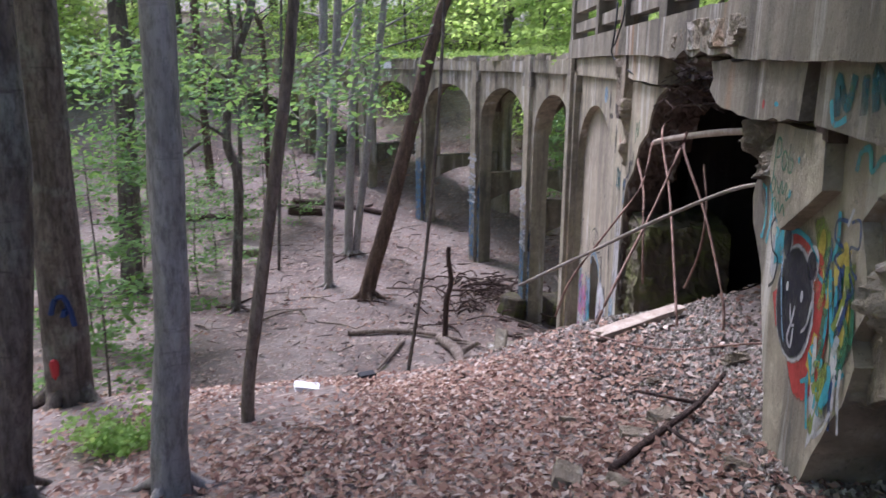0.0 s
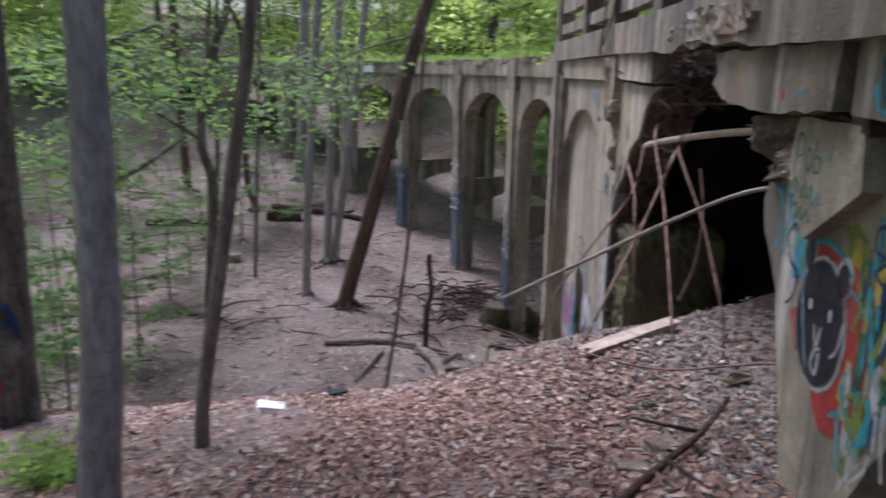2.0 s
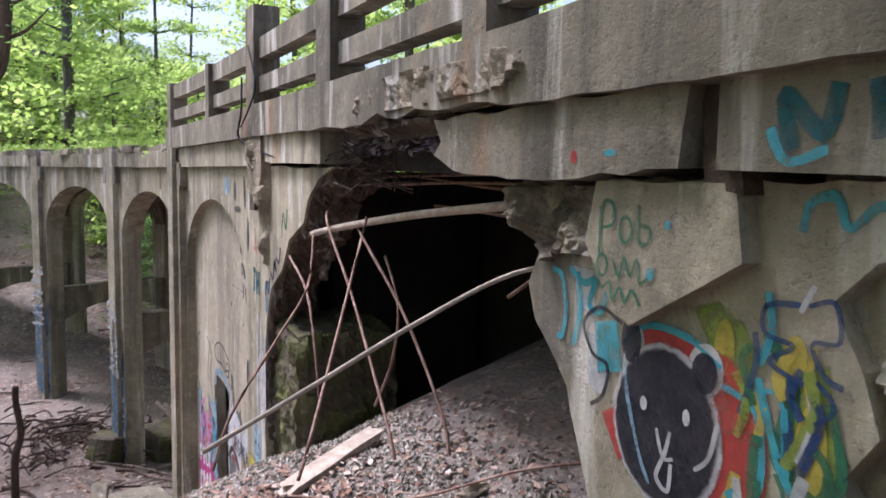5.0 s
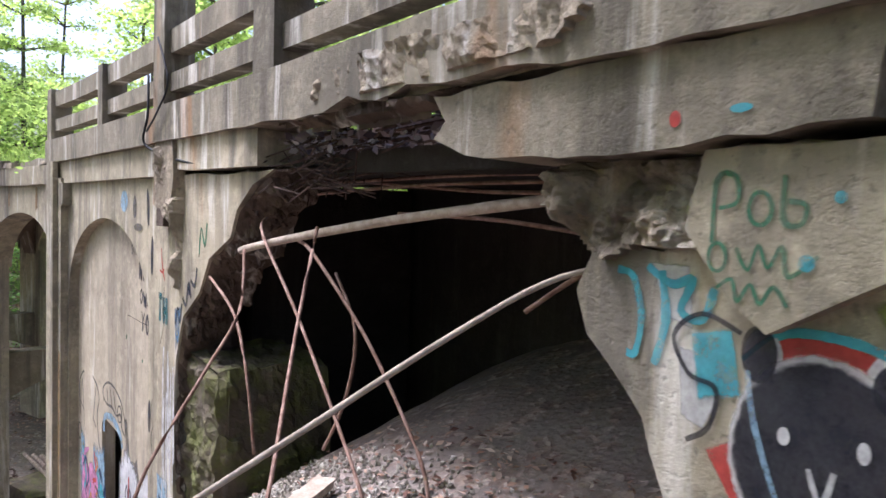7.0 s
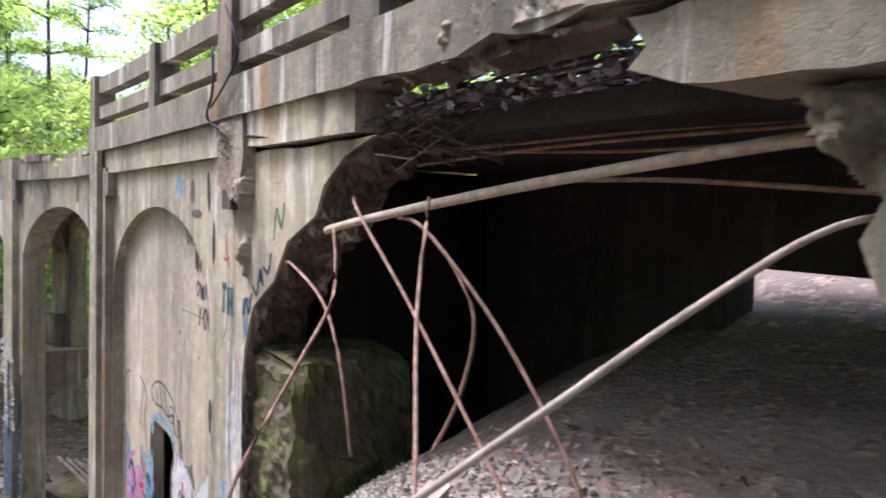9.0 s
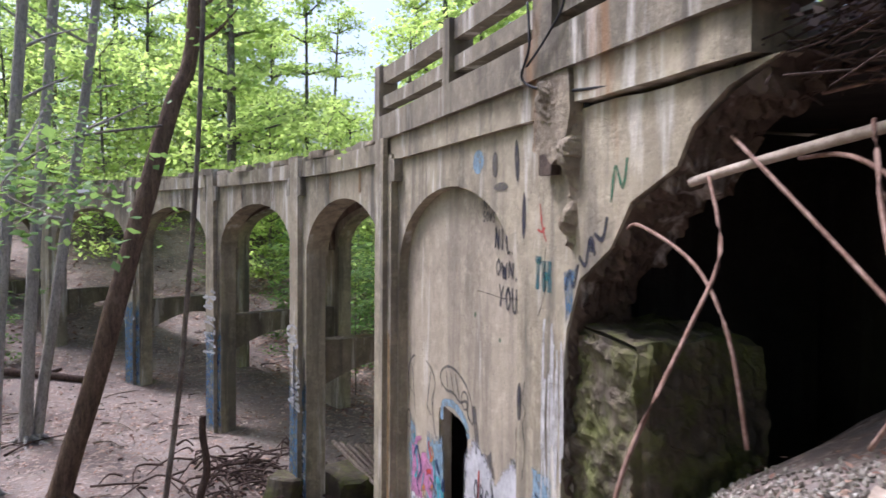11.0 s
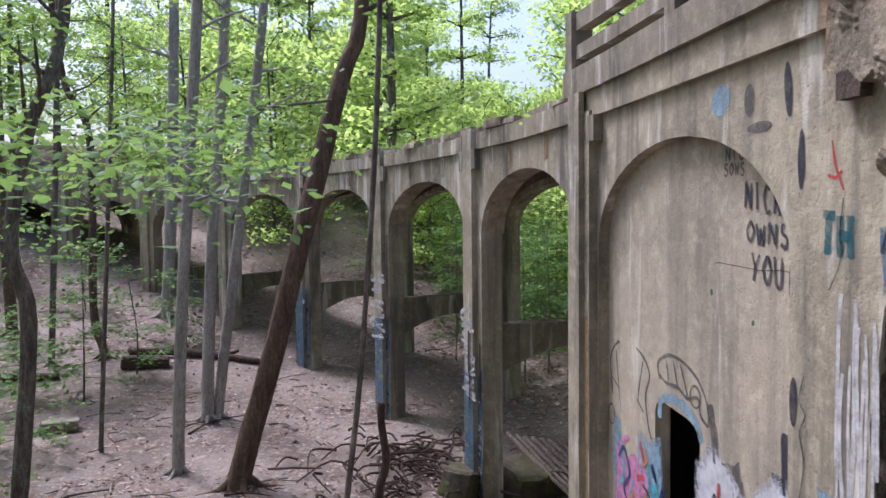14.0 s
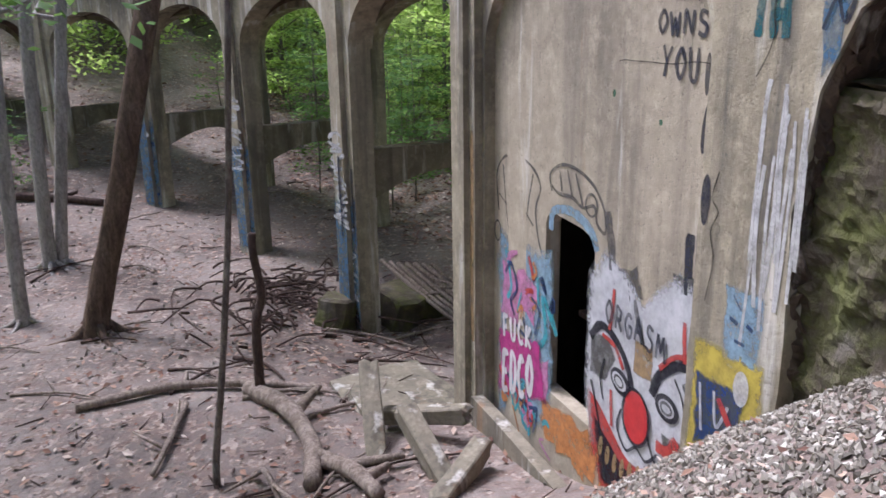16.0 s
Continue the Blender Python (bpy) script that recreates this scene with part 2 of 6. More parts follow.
def link_mesh(name, verts, faces, material, parent=None, label="", smooth=False):
    me = bpy.data.meshes.new(name)
    me.from_pydata([tuple(v) for v in verts], [], faces)
    me.materials.append(material)
    if smooth:
        me.shade_smooth()
    ob = new(name, me)
    if parent:
        under(parent, ob)
    return tagged(ob, label)


def part(name, bm, material, parent=None, label=""):
    me = bpy.data.meshes.new(name)
    bmesh.ops.recalc_face_normals(bm, faces=bm.faces)
    bm.to_mesh(me)
    bm.free()
    me.materials.append(material)
    ob = new(name, me)
    if parent:
        under(parent, ob)
    return tagged(ob, label)


def thing(name, label, category, at=(0, 0, 0), group="", kind=""):
    ob = new(name)
    ob.location = at
    ob.empty_display_size = 0.1
    return tagged(ob, label, category, group, kind)


def smooth(a, b, v):
    t = min(1.0, max(0.0, (v - a) / (b - a)))
    return t * t * (3 - 2 * t)


def table(pts, v):
    if v <= pts[0][0]:
        return pts[0][1]
    for (a, p), (b, q) in zip(pts, pts[1:]):
        if v <= b:
            return p + (q - p) * (v - a) / (b - a)
    return pts[-1][1]


# The bridge's face: s metres along it, off metres inwards from it.
CURVE = 30.0


def F(s, z, off=0.0):
    if s < 10:
        k = 0.011 * max(0.0, 9 - s)
        return Vector((-0.0055 * max(0.0, 9 - s) ** 2 + off, s - k * off, z))
    a = (s - 10) / CURVE
    return Vector((-CURVE * (1 - math.cos(a)) + off * math.cos(a), 10 + CURVE * math.sin(a) + off * math.sin(a), z))


def sag(s):
    return -0.0015 * max(0.0, 9 - s) ** 2 if s > -1 else -0.15


def ring_of(poly, step, jag, seed):
    r = random.Random(seed)
    out = []
    for (a, b), (c, d) in zip(poly, poly[1:] + poly[:1]):
        n = max(1, int(math.hypot(c - a, d - b) / step))
        for i in range(n):
            t = i / n
            j = jag if i else jag * 0.3
            out.append((a + (c - a) * t + r.uniform(-j, j), b + (d - b) * t + r.uniform(-j, j)))
    return out


def slab(name, poly, off0, off1, material, parent=None, label="", step=0.6, jag=0.0, seed=1, deep=0.0):
    """A plate with the outline poly of (s, z) in the face, from off0 to off1 inwards."""
    r = random.Random(seed)
    ring = ring_of(poly, step, jag, seed)
    bm = bmesh.new()
    front = [bm.verts.new(F(s, z, off0)) for s, z in ring]
    back = [bm.verts.new(F(s + r.uniform(-deep, deep), z + r.uniform(-deep, deep), off1)) for s, z in ring]
    n = len(ring)
    for i in range(n):
        bm.faces.new((front[i], front[(i + 1) % n], back[(i + 1) % n], back[i]))
    caps = [bm.faces.new(front), bm.faces.new(back[::-1])]
    for f in caps:
        f.normal_update()
    bmesh.ops.triangulate(bm, faces=caps, ngon_method="BEAUTY")
    return part(name, bm, material, parent, label)


def box(name, s0, s1, z0, z1, off0, off1, material, parent=None, label="", bevel=0.012, rough=0.0, seed=1):
    """A block along the face, cut in steps, with worn edges."""
    n = max(1, int(abs(s1 - s0) / 0.35))
    r = random.Random(seed)
    bm = bmesh.new()
    rows = []
    for i in range(n + 1):
        s = s0 + (s1 - s0) * i / n
        g = sag(s)
        rows.append([bm.verts.new(F(s, z + g + r.uniform(-rough, rough), o + r.uniform(-rough, rough))) for z, o in ((z0, off0), (z0, off1), (z1, off1), (z1, off0))])
    for a, b in zip(rows, rows[1:]):
        for k in range(4):
            bm.faces.new((a[k], a[(k + 1) % 4], b[(k + 1) % 4], b[k]))
    bm.faces.new(rows[0][::-1])
    bm.faces.new(rows[-1])
    if bevel:
        sharp = [e for e in bm.edges if len(e.link_faces) == 2 and e.calc_face_angle(0) > 0.7]
        bmesh.ops.bevel(bm, geom=sharp, offset=bevel, segments=1, affect="EDGES")
    return part(name, bm, material, parent, label)


def inside(poly, s, z):
    hit = False
    for (a, b), (c, d) in zip(poly, poly[1:] + poly[:1]):
        if (b > z) != (d > z) and s < a + (c - a) * (z - b) / (d - b):
            hit = not hit
    return hit


def crumble(p, amp):
    q = Vector(p)
    return amp * (0.9 * noise.noise(q * 4.0) + 0.55 * noise.noise(q * 9.0) + 0.4 * abs(noise.noise(q * 19.0)) + 0.25 * noise.noise(q * 37.0))


def rough_patch(name, poly, off, amp, step, material, parent, label=""):
    """A crumbled area of the face: a fine sheet of broken relief whose rim sinks into the wall."""
    s0, s1 = min(p[0] for p in poly), max(p[0] for p in poly)
    z0, z1 = min(p[1] for p in poly), max(p[1] for p in poly)
    verts, faces, index = [], [], {}
    ns, nz = int((s1 - s0) / step) + 1, int((z1 - z0) / step) + 1

    def vert(i, j):
        if (i, j) not in index:
            s, z = s0 + i * step, z0 + j * step
            wob = 0.35 * step
            s, z = s + wob * noise.noise((s * 31, z * 31, 1)), z + wob * noise.noise((s * 31, z * 31, 8))
            core = all(inside(poly, s + a * step * 1.3, z + b * step * 1.3) for a, b in ((1, 0), (-1, 0), (0, 1), (0, -1)))
            index[i, j] = len(verts)
            verts.append(F(s, z, off + crumble((s, z, off), amp) if core else off + 0.09))
        return index[i, j]

    for i in range(ns):
        for j in range(nz):
            if inside(poly, s0 + (i + 0.5) * step, z0 + (j + 0.5) * step):
                faces.append((vert(i, j), vert(i + 1, j), vert(i + 1, j + 1), vert(i, j + 1)))
    return link_mesh(name, verts, faces, material, parent, label)


def rough_strip(name, line, off0, off1, step, amp, material, parent, label=""):
    """The broken thickness of a wall along the outline line of (s, z)."""
    pts = []
    for (a, b), (c, d) in zip(line, line[1:]):
        n = max(1, int(math.hypot(c - a, d - b) / step))
        pts += [(a + (c - a) * i / n, b + (d - b) * i / n) for i in range(n)]
    pts.append(line[-1])
    m = int((off1 - off0) / step) + 1
    verts, faces = [], []
    for s, z in pts:
        for k in range(m + 1):
            o = off0 + (off1 - off0) * k / m
            p = F(s, z, o)
            e = crumble(p, amp) if k else 0
            verts.append(p + Vector((0, -abs(e) * 0.8 + 0.25 * e, -e * 0.7)))
    w = m + 1
    for i in range(len(pts) - 1):
        for k in range(m):
            faces.append((i * w + k, i * w + k + 1, (i + 1) * w + k + 1, (i + 1) * w + k))
    return link_mesh(name, verts, faces, material, parent, label)


def tube(pts, radii, sides=8, jitter=0.0, seed=1, flute=0.0):
    """Vertices and faces of a tapered round bar along pts."""
    r = random.Random(seed)
    pts = [Vector(p) for p in pts]
    verts, faces = [], []
    for i, p in enumerate(pts):
        d = (pts[min(i + 1, len(pts) - 1)] - pts[max(i - 1, 0)]).normalized()
        u = d.cross(Vector((1, 0.3, 0)) if abs(d.z) > 0.8 else Vector((0, 0, 1))).normalized()
        w = d.cross(u)
        for k in range(sides):
            a = 2 * math.pi * k / sides
            q = radii[i] * (1 + r.uniform(-jitter, jitter) + flute * math.sin(3 * a + i * 0.2))
            verts.append(p + u * math.cos(a) * q + w * math.sin(a) * q)
    for i in range(len(pts) - 1):
        for k in range(sides):
            a, b = i * sides + k, i * sides + (k + 1) % sides
            faces.append((a, b, b + sides, a + sides))
    faces.append(tuple(range(sides))[::-1])
    faces.append(tuple(range((len(pts) - 1) * sides, len(pts) * sides)))
    return verts, faces


def joined(*pieces):
    verts, faces = [], []
    for v, f in pieces:
        k = len(verts)
        verts += v
        faces += [tuple(i + k for i in face) for face in f]
    return verts, faces


def bent(pts, n=5):
    """A smooth line through pts."""
    pts = [Vector(p) for p in pts]
    out = []
    for i in range(len(pts) - 1):
        a, b, c, d = pts[max(i - 1, 0)], pts[i], pts[i + 1], pts[min(i + 2, len(pts) - 1)]
        for k in range(n):
            t = k / n
            out.append(0.5 * (2 * b + (c - a) * t + (2 * a - 5 * b + 4 * c - d) * t * t + (3 * b - a - 3 * c + d) * t ** 3))
    return out + [pts[-1]]


# ---- ground ----
PROFILE = [(-30, 5.0), (-12, 2.4), (-6, 1.3), (-3.2, 0.72), (-1.7, 0.47), (-0.5, 0.22), (0.8, -0.1), (2, -0.36), (3, -0.58), (4, -0.87), (5, -1.3), (6, -1.9),
           (7, -2.65), (8, -3.3), (9, -3.72), (10, -3.95), (13, -4.1), (18, -4.25), (22, -4.1), (27, -3.65), (31, -3.0), (34, -2.3), (37, -1.6), (42, 0.2), (50, 2.5), (70, 6.5), (140, 12.0)]


def ground_z(x, y):
    q = y - 0.25 * min(0.0, x) * smooth(8, 26, y)
    z = table(PROFILE, q)
    near = 1 - smooth(5, 9.5, y)
    z += 0.12 * (max(-9.0, min(x, 0.4)) + 2) * near
    z += 0.42 * smooth(-2.6, -0.3, x) * smooth(1.2, 4.2, y) * (1 - smooth(6.3, 8.2, y))
    z += 0.30 * max(0.0, min(x, 4.0) - 0.2) * (1 - smooth(4.5, 7.5, y))
    z += 0.25 * max(0.0, x - 4) * (1 - smooth(9, 22, y)) * (1 if x < 14 else 14 / x)
    z -= 0.55 * math.exp(-((x - 0.6) / 1.6) ** 2 - ((y - 15.0) / 3.2) ** 2)
    z -= 0.25 * math.exp(-((y - 11.0 - 0.1 * x) / 1.3) ** 2) * smooth(-1.0, -3.0, x)
    z += 0.05 * max(0.0, -x - 14) * (1 - smooth(24, 40, y))
    z -= 3.6 * smooth(30, 50, y) * smooth(-3, 4, x)
    return z + 0.10 * noise.noise((x * 0.5, y * 0.5, 3)) + 0.035 * noise.noise((x * 2.1, y * 2.1, 7))


xs = np.concatenate([np.linspace(-160, -24, 24), np.linspace(-22, -9, 40), np.arange(-8.6, 4.6, 0.16), np.linspace(5, 24, 40), np.linspace(28, 160, 22)])
ys = np.concatenate([np.linspace(-120, -8, 18), np.arange(-6, 14, 0.16), np.arange(14.3, 40, 0.4), np.linspace(42, 70, 22), np.linspace(80, 200, 14)])
gv = [(x, y, ground_z(x, y)) for y in ys for x in xs]
w = len(xs)
gf = [(j * w + i, j * w + i + 1, (j + 1) * w + i + 1, (j + 1) * w + i) for j in range(len(ys) - 1) for i in range(w - 1)]
ground = link_mesh("ground", gv, gf, M_SOIL, smooth=True)
tagged(ground, "sloping brown forest floor of bare soil and leaf litter", "ground", kind="structure")

# ---- the bridge: end wall with the blind arch and the doorway ----
bridge = thing("bridge", "ruined curving concrete arch bridge, stained and broken", "bridge", F(11.4, -4.2), kind="structure")


def arch_z(s, centre, half, spring=0.5, rise=1.07):
    t = max(-1.0, min(1.0, (s - centre) / half))
    return spring + rise * math.sqrt(1 - t * t)


A0, A1, AC, AH = 7.32, 11.08, 9.2, 1.88
arc = [(AC + AH * math.cos(math.pi * k / 20), 0.5 + 1.07 * math.sin(math.pi * k / 20)) for k in range(21)]
outline = [(A1, -4.6), (11.14, -4.6), (11.14, 2.05), (4.15, 2.0), (4.55, 1.9), (4.86, 1.72), (5.0, 1.5), (5.5, 1.3), (5.75, 0.98), (6.2, 0.72), (6.4, 0.3), (6.5, -0.4), (6.45, -1.2), (6.55, -4.6), (A0, -4.6)] + arc[::-1]
slab("wall", outline, 0.0, 0.13, M_WALL, bridge, "stained concrete face with a broken edge", 0.3, 0.012, 3)
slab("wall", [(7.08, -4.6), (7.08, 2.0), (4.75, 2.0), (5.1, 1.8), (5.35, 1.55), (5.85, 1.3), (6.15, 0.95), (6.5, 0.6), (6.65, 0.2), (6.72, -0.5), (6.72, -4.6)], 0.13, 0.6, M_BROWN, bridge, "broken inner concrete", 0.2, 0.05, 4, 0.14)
D0, D1, DZ, DT = 8.86, 9.82, -3.02, -1.2
door_top = [(D0, DT), (D0 + 0.05, DT + 0.05), (D0 + 0.25, DT + 0.1), (D1 - 0.2, DT + 0.13), (D1 - 0.04, DT + 0.08), (D1, DT)]
slab("panel", [(7.0, -4.6), (D0, -4.6), (D0, DZ)] + [door_top[0]] + [(D0, 1.7), (7.0, 1.7)], 0.13, 0.3, M_PANEL, bridge, "tan rendered panel", 2.0)
slab("panel", [(D1, -4.6), (11.14, -4.6), (11.14, 1.7), (D1, 1.7), door_top[-1], (D1, DZ)], 0.13, 0.3, M_PANEL, bridge, "tan rendered panel", 2.0)
slab("panel", door_top + [(D1, 1.7), (D0, 1.7)], 0.13, 0.3, M_PANEL, bridge, "tan rendered panel", 2.0)
slab("panel", [(D0, -4.6), (D1, -4.6), (D1, DZ), (D0, DZ)], 0.13, 0.3, M_PANEL, bridge, "brick-red painted sill", 2.0)
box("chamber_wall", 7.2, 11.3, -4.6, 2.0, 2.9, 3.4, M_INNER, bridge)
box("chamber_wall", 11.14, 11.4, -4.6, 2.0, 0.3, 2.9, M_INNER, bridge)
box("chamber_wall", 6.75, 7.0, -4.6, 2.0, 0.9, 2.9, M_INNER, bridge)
box("door_lintel", D0 + 0.05, D1 - 0.05, -2.25, -2.19, 0.52, 0.6, M_DARKWOOD, bridge, "dark timber rail")
# footing, pier corner and cornice
box("footing", 7.3, 11.14, -4.7, -3.72, -0.16, 0.0, M_DARK, bridge, "projecting footing", 0.03)
box("pilaster", 11.14, 11.82, -4.7, 2.1, -0.1, 0.75, M_WALL, bridge, "corner pilaster", 0.05)
box("pilaster", 11.3, 11.66, -4.7, 2.34, -0.17, -0.1, M_WALL, bridge, "raised pilaster strip", 0.03)
box("bracket", 10.95, 11.15, 1.72, 2.03, -0.12, 0.0, M_DARK, bridge, "corbel", 0.04)
box("cornice", 4.3, 6.2, 2.07, 2.35, -0.07, 0.6, M_WALL, bridge, "", 0.02, 0.012)
box("cornice", 6.75, 11.82, 2.03, 2.34, -0.06, 0.6, M_WALL, bridge, "", 0.02)
slab("broken_pilaster", [(6.25, 2.36), (6.8, 2.36), (6.82, 2.0), (6.85, 1.75), (6.5, 1.62), (6.3, 1.72), (6.2, 2.0)], -0.1, 0.02, M_ROUGH, bridge, "broken pilaster end", 0.12, 0.015, 9, 0.02)
rough_patch("broken_pilaster", [(6.2, 2.34), (6.82, 2.34), (6.85, 2.1), (6.5, 1.75), (6.35, 1.5), (6.42, 1.1), (6.3, 0.8), (6.22, 1.2), (6.15, 1.8)], -0.09, 0.1, 0.03, M_ROUGH, bridge, "crumbled concrete along the crack")
box("bracket", 6.5, 6.72, 1.55, 1.72, -0.1, -0.02, M_BROWN, bridge, "rusty bracket seat", 0.02)

# ---- arcade ----
CENTRES = [13.6, 18.62, 23.5, 28.4, 33.3, 38.2, 43.1]
PIERS = [11.4, 16.1, 21.05, 25.95, 30.85, 35.75, 40.65, 45.6]
DEEP = 3.85


def arch_bay(i, c):
    left, right = PIERS[i] + 0.42, PIERS[i + 1] - 0.42
    mid, half = (left + right) / 2, (right - left) / 2
    for o0, o1, name in ((0.0, 0.45, "arch_wall"), (DEEP - 0.45, DEEP, "arch_wall")):
        bm = bmesh.new()
        rows = []
        for k in range(25):
            t = math.cos(math.pi * (1 - k / 24))
            s = mid + half * t
            z = arch_z(s, mid, half)
            rows.append([bm.verts.new(F(s, zz, oo)) for zz, oo in ((z, o0), (z, o1), (2.34, o1), (2.34, o0))])
        for a, b in zip(rows, rows[1:]):
            for q in range(4):
                bm.faces.new((a[q], a[(q + 1) % 4], b[(q + 1) % 4], b[q]))
        bm.faces.new(rows[0])
        bm.faces.new(rows[-1][::-1])
        part(name, bm, M_WALL, bridge)
    box("cornice", left - 0.05, right + 0.05, 2.03, 2.32, -0.06, 0.0, M_WALL, bridge, "", 0.02, 0.006, i)
    r = random.Random(40 + i)
    s = left - 0.6
    while s < right + 0.5:
        wd = r.uniform(0.35, 0.9)
        box("deck_edge", s, s + wd - 0.03, 2.33, 2.33 + r.uniform(0.07, 0.16), -0.06 + r.uniform(-0.05, 0.12), 0.7, M_DARK if r.random() < 0.6 else M_ROUGH, bridge, "", 0.02, 0.02, r.randrange(99))
        s += wd


def pier(i, c):
    low = min(ground_z(*F(c, 0, o)[:2]) for o in (0, 1.5, 3)) - 0.4
    for o0, o1 in ((0.0, 0.4), (DEEP - 0.4, DEEP)):
        box("column", c - 0.42, c + 0.42, low, 2.34, o0, o1, M_WALL, bridge, "", 0.05)
    box("pilaster", c - 0.2, c + 0.24, low, 2.36, -0.1, 0.0, M_WALL, bridge, "raised pilaster strip", 0.03)
    box("bracket", c - 0.38, c - 0.2, 1.68, 2.04, -0.11, 0.0, M_DARK, bridge, "corbel", 0.05)
    box("bracket", c + 0.24, c + 0.39, 1.68, 2.04, -0.11, 0.0, M_DARK, bridge, "corbel", 0.05)
    # haunched tie between the front and the back column
    bm = bmesh.new()
    rows = []
    for k in range(13):
        o = 0.39 + (DEEP - 0.78) * k / 12
        zb = -2.15 + 0.45 * math.sin(math.pi * k / 12)
        rows.append([bm.verts.new(F(c + d, z, o)) for d, z in ((-0.2, zb), (0.2, zb), (0.2, -1.22), (-0.2, -1.22))])
    for a, b in zip(rows, rows[1:]):
        for q in range(4):
            bm.faces.new((a[q], a[(q + 1) % 4], b[(q + 1) % 4], b[q]))
    bm.faces.new(rows[0]), bm.faces.new(rows[-1])
    # tie takes the darker concrete for the shade under the deck
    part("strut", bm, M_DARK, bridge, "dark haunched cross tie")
    # deep cross frame under the deck, arched between the columns
    bm = bmesh.new()
    rows = []
    for k in range(17):
        o = 0.39 + (DEEP - 0.78) * k / 16
        zb = 0.35 + 1.25 * math.sqrt(max(0.0, 1 - (2 * k / 16 - 1) ** 2))
        rows.append([bm.verts.new(F(c + d, z, o)) for d, z in ((-0.24, zb), (0.24, zb), (0.24, 2.2), (-0.24, 2.2))])
    for a, b in zip(rows, rows[1:]):
        for q in range(4):
            bm.faces.new((a[q], a[(q + 1) % 4], b[(q + 1) % 4], b[q]))
    bm.faces.new(rows[0]), bm.faces.new(rows[-1])
    part("cross_beam", bm, M_BROWNWALL, bridge, "dark brown arched cross frame")


for i, c in enumerate(CENTRES):
    arch_bay(i, c)
for i, c in enumerate(PIERS[1:]):
    pier(i, c)
box("column", 11.14, 11.82, -4.7, 2.34, DEEP - 0.6, DEEP, M_WALL, bridge)
box("deck", 6.6, 46.2, 2.12, 2.34, 0.1, DEEP, M_DARK, bridge, "weathered deck slab", 0.0)

# ---- the railing and its kerb beam ----
rail = thing("railing", "grey concrete railing with square posts on the kerb", "railing", F(11.85, 2.34))
R_PARTS = [box("kerb_beam", 4.5, 11.95, 2.345, 2.68, -0.12, 0.25, M_DARK, None, "", 0.025, 0.004)]
for s, wd, top in ((11.84, 0.2, 3.43), (9.07, 0.2, 3.42), (6.72, 0.34, 3.75), (4.15, 0.36, 3.8), (1.6, 0.24, 3.45), (-0.9, 0.34, 3.8)):
    R_PARTS.append(box("post", s - wd / 2, s + wd / 2, 2.55, top, -0.09, 0.2, M_DARK, None, "", 0.02, 0.004))
for a, b in ((11.74, 9.17), (8.97, 6.89), (6.55, 4.33), (3.97, 1.72), (1.48, -0.73)):
    R_PARTS.append(box("rail", b, a, 3.18, 3.4, -0.03, 0.14, M_DARK, None, "", 0.015))
    R_PARTS.append(box("rail", b, a, 2.82, 2.99, -0.03, 0.14, M_DARK, None, "", 0.015))
R_PARTS.append(slab("kerb_beam", [(4.5, 2.3), (3.9, 2.3), (3.5, 2.27), (3.1, 2.27), (2.8, 2.33), (2.5, 2.27), (2.2, 2.31), (1.9, 2.28), (1.5, 2.29), (1.2, 2.25), (0.8, 2.24), (-1, 2.22), (-4, 2.18), (-4, 2.55), (-1, 2.56), (0.8, 2.58), (4.5, 2.65)],
                    -0.14, 0.25, M_DARK, None, "kerb beam with crumbling edges", 0.15, 0.008, 12, 0.03))
under(rail, *R_PARTS)
rough_patch("spalled_patch", [(3.3, 2.3), (3.25, 2.5), (2.9, 2.55), (2.3, 2.57), (1.7, 2.54), (1.1, 2.53), (0.95, 2.4), (1.2, 2.27), (1.9, 2.28), (2.5, 2.28)], -0.15, 0.07, 0.028, M_ROUGH, rail, "crumbling spalled concrete")
rough_patch("spalled_patch", [(4.1, 2.3), (3.4, 2.36), (2.6, 2.33), (1.8, 2.31), (1.9, 2.2), (2.5, 2.17), (3.4, 2.2)], -0.1, 0.09, 0.03, M_BROWN, rail, "rust-brown crumbled underside")

# ---- the near abutment: lintel, painted shell, crumbled core ----
near_wall = thing("abutment", "collapsing concrete abutment with graffiti and crumbled core", "abutment", F(0.3, 0.1), kind="structure")
N = near_wall
slab("lintel", [(2.05, 2.24), (1.95, 2.12), (2.04, 2.05), (1.8, 1.97), (1.1, 1.93), (0.16, 1.97), (0.12, 2.24)], -0.09, 0.45, M_DARK, N, "broken lintel beam", 0.12, 0.012, 5, 0.02)
box("lintel", -4.0, 0.02, 2.09, 2.39, -0.07, 0.45, M_DARK, N, "painted lintel beam", 0.02)
slab("lintel_joint", [(0.14, 2.25), (0.0, 2.25), (-0.05, 1.9), (0.1, 1.92)], -0.03, 0.4, M_BROWN, N, "", 0.1, 0.01)
shell = [(1.18, 1.6), (1.26, 1.46), (1.2, 1.3), (1.02, 1.15), (0.93, 1.06), (0.84, 0.85), (0.76, 0.67), (0.64, 0.45), (0.56, 0.1), (0.5, -0.2), (0.1, -0.1), (0.02, 0.24), (-0.12, 0.5), (-0.26, 0.74), (-0.36, 0.86),
         (-0.42, 1.05), (-0.36, 1.15), (-0.46, 1.3), (-0.4, 1.45), (-0.3, 1.62), (-0.42, 1.74), (-0.75, 1.84), (-0.8, 1.94), (0.7, 1.94), (0.86, 1.62), (1.0, 1.63)]
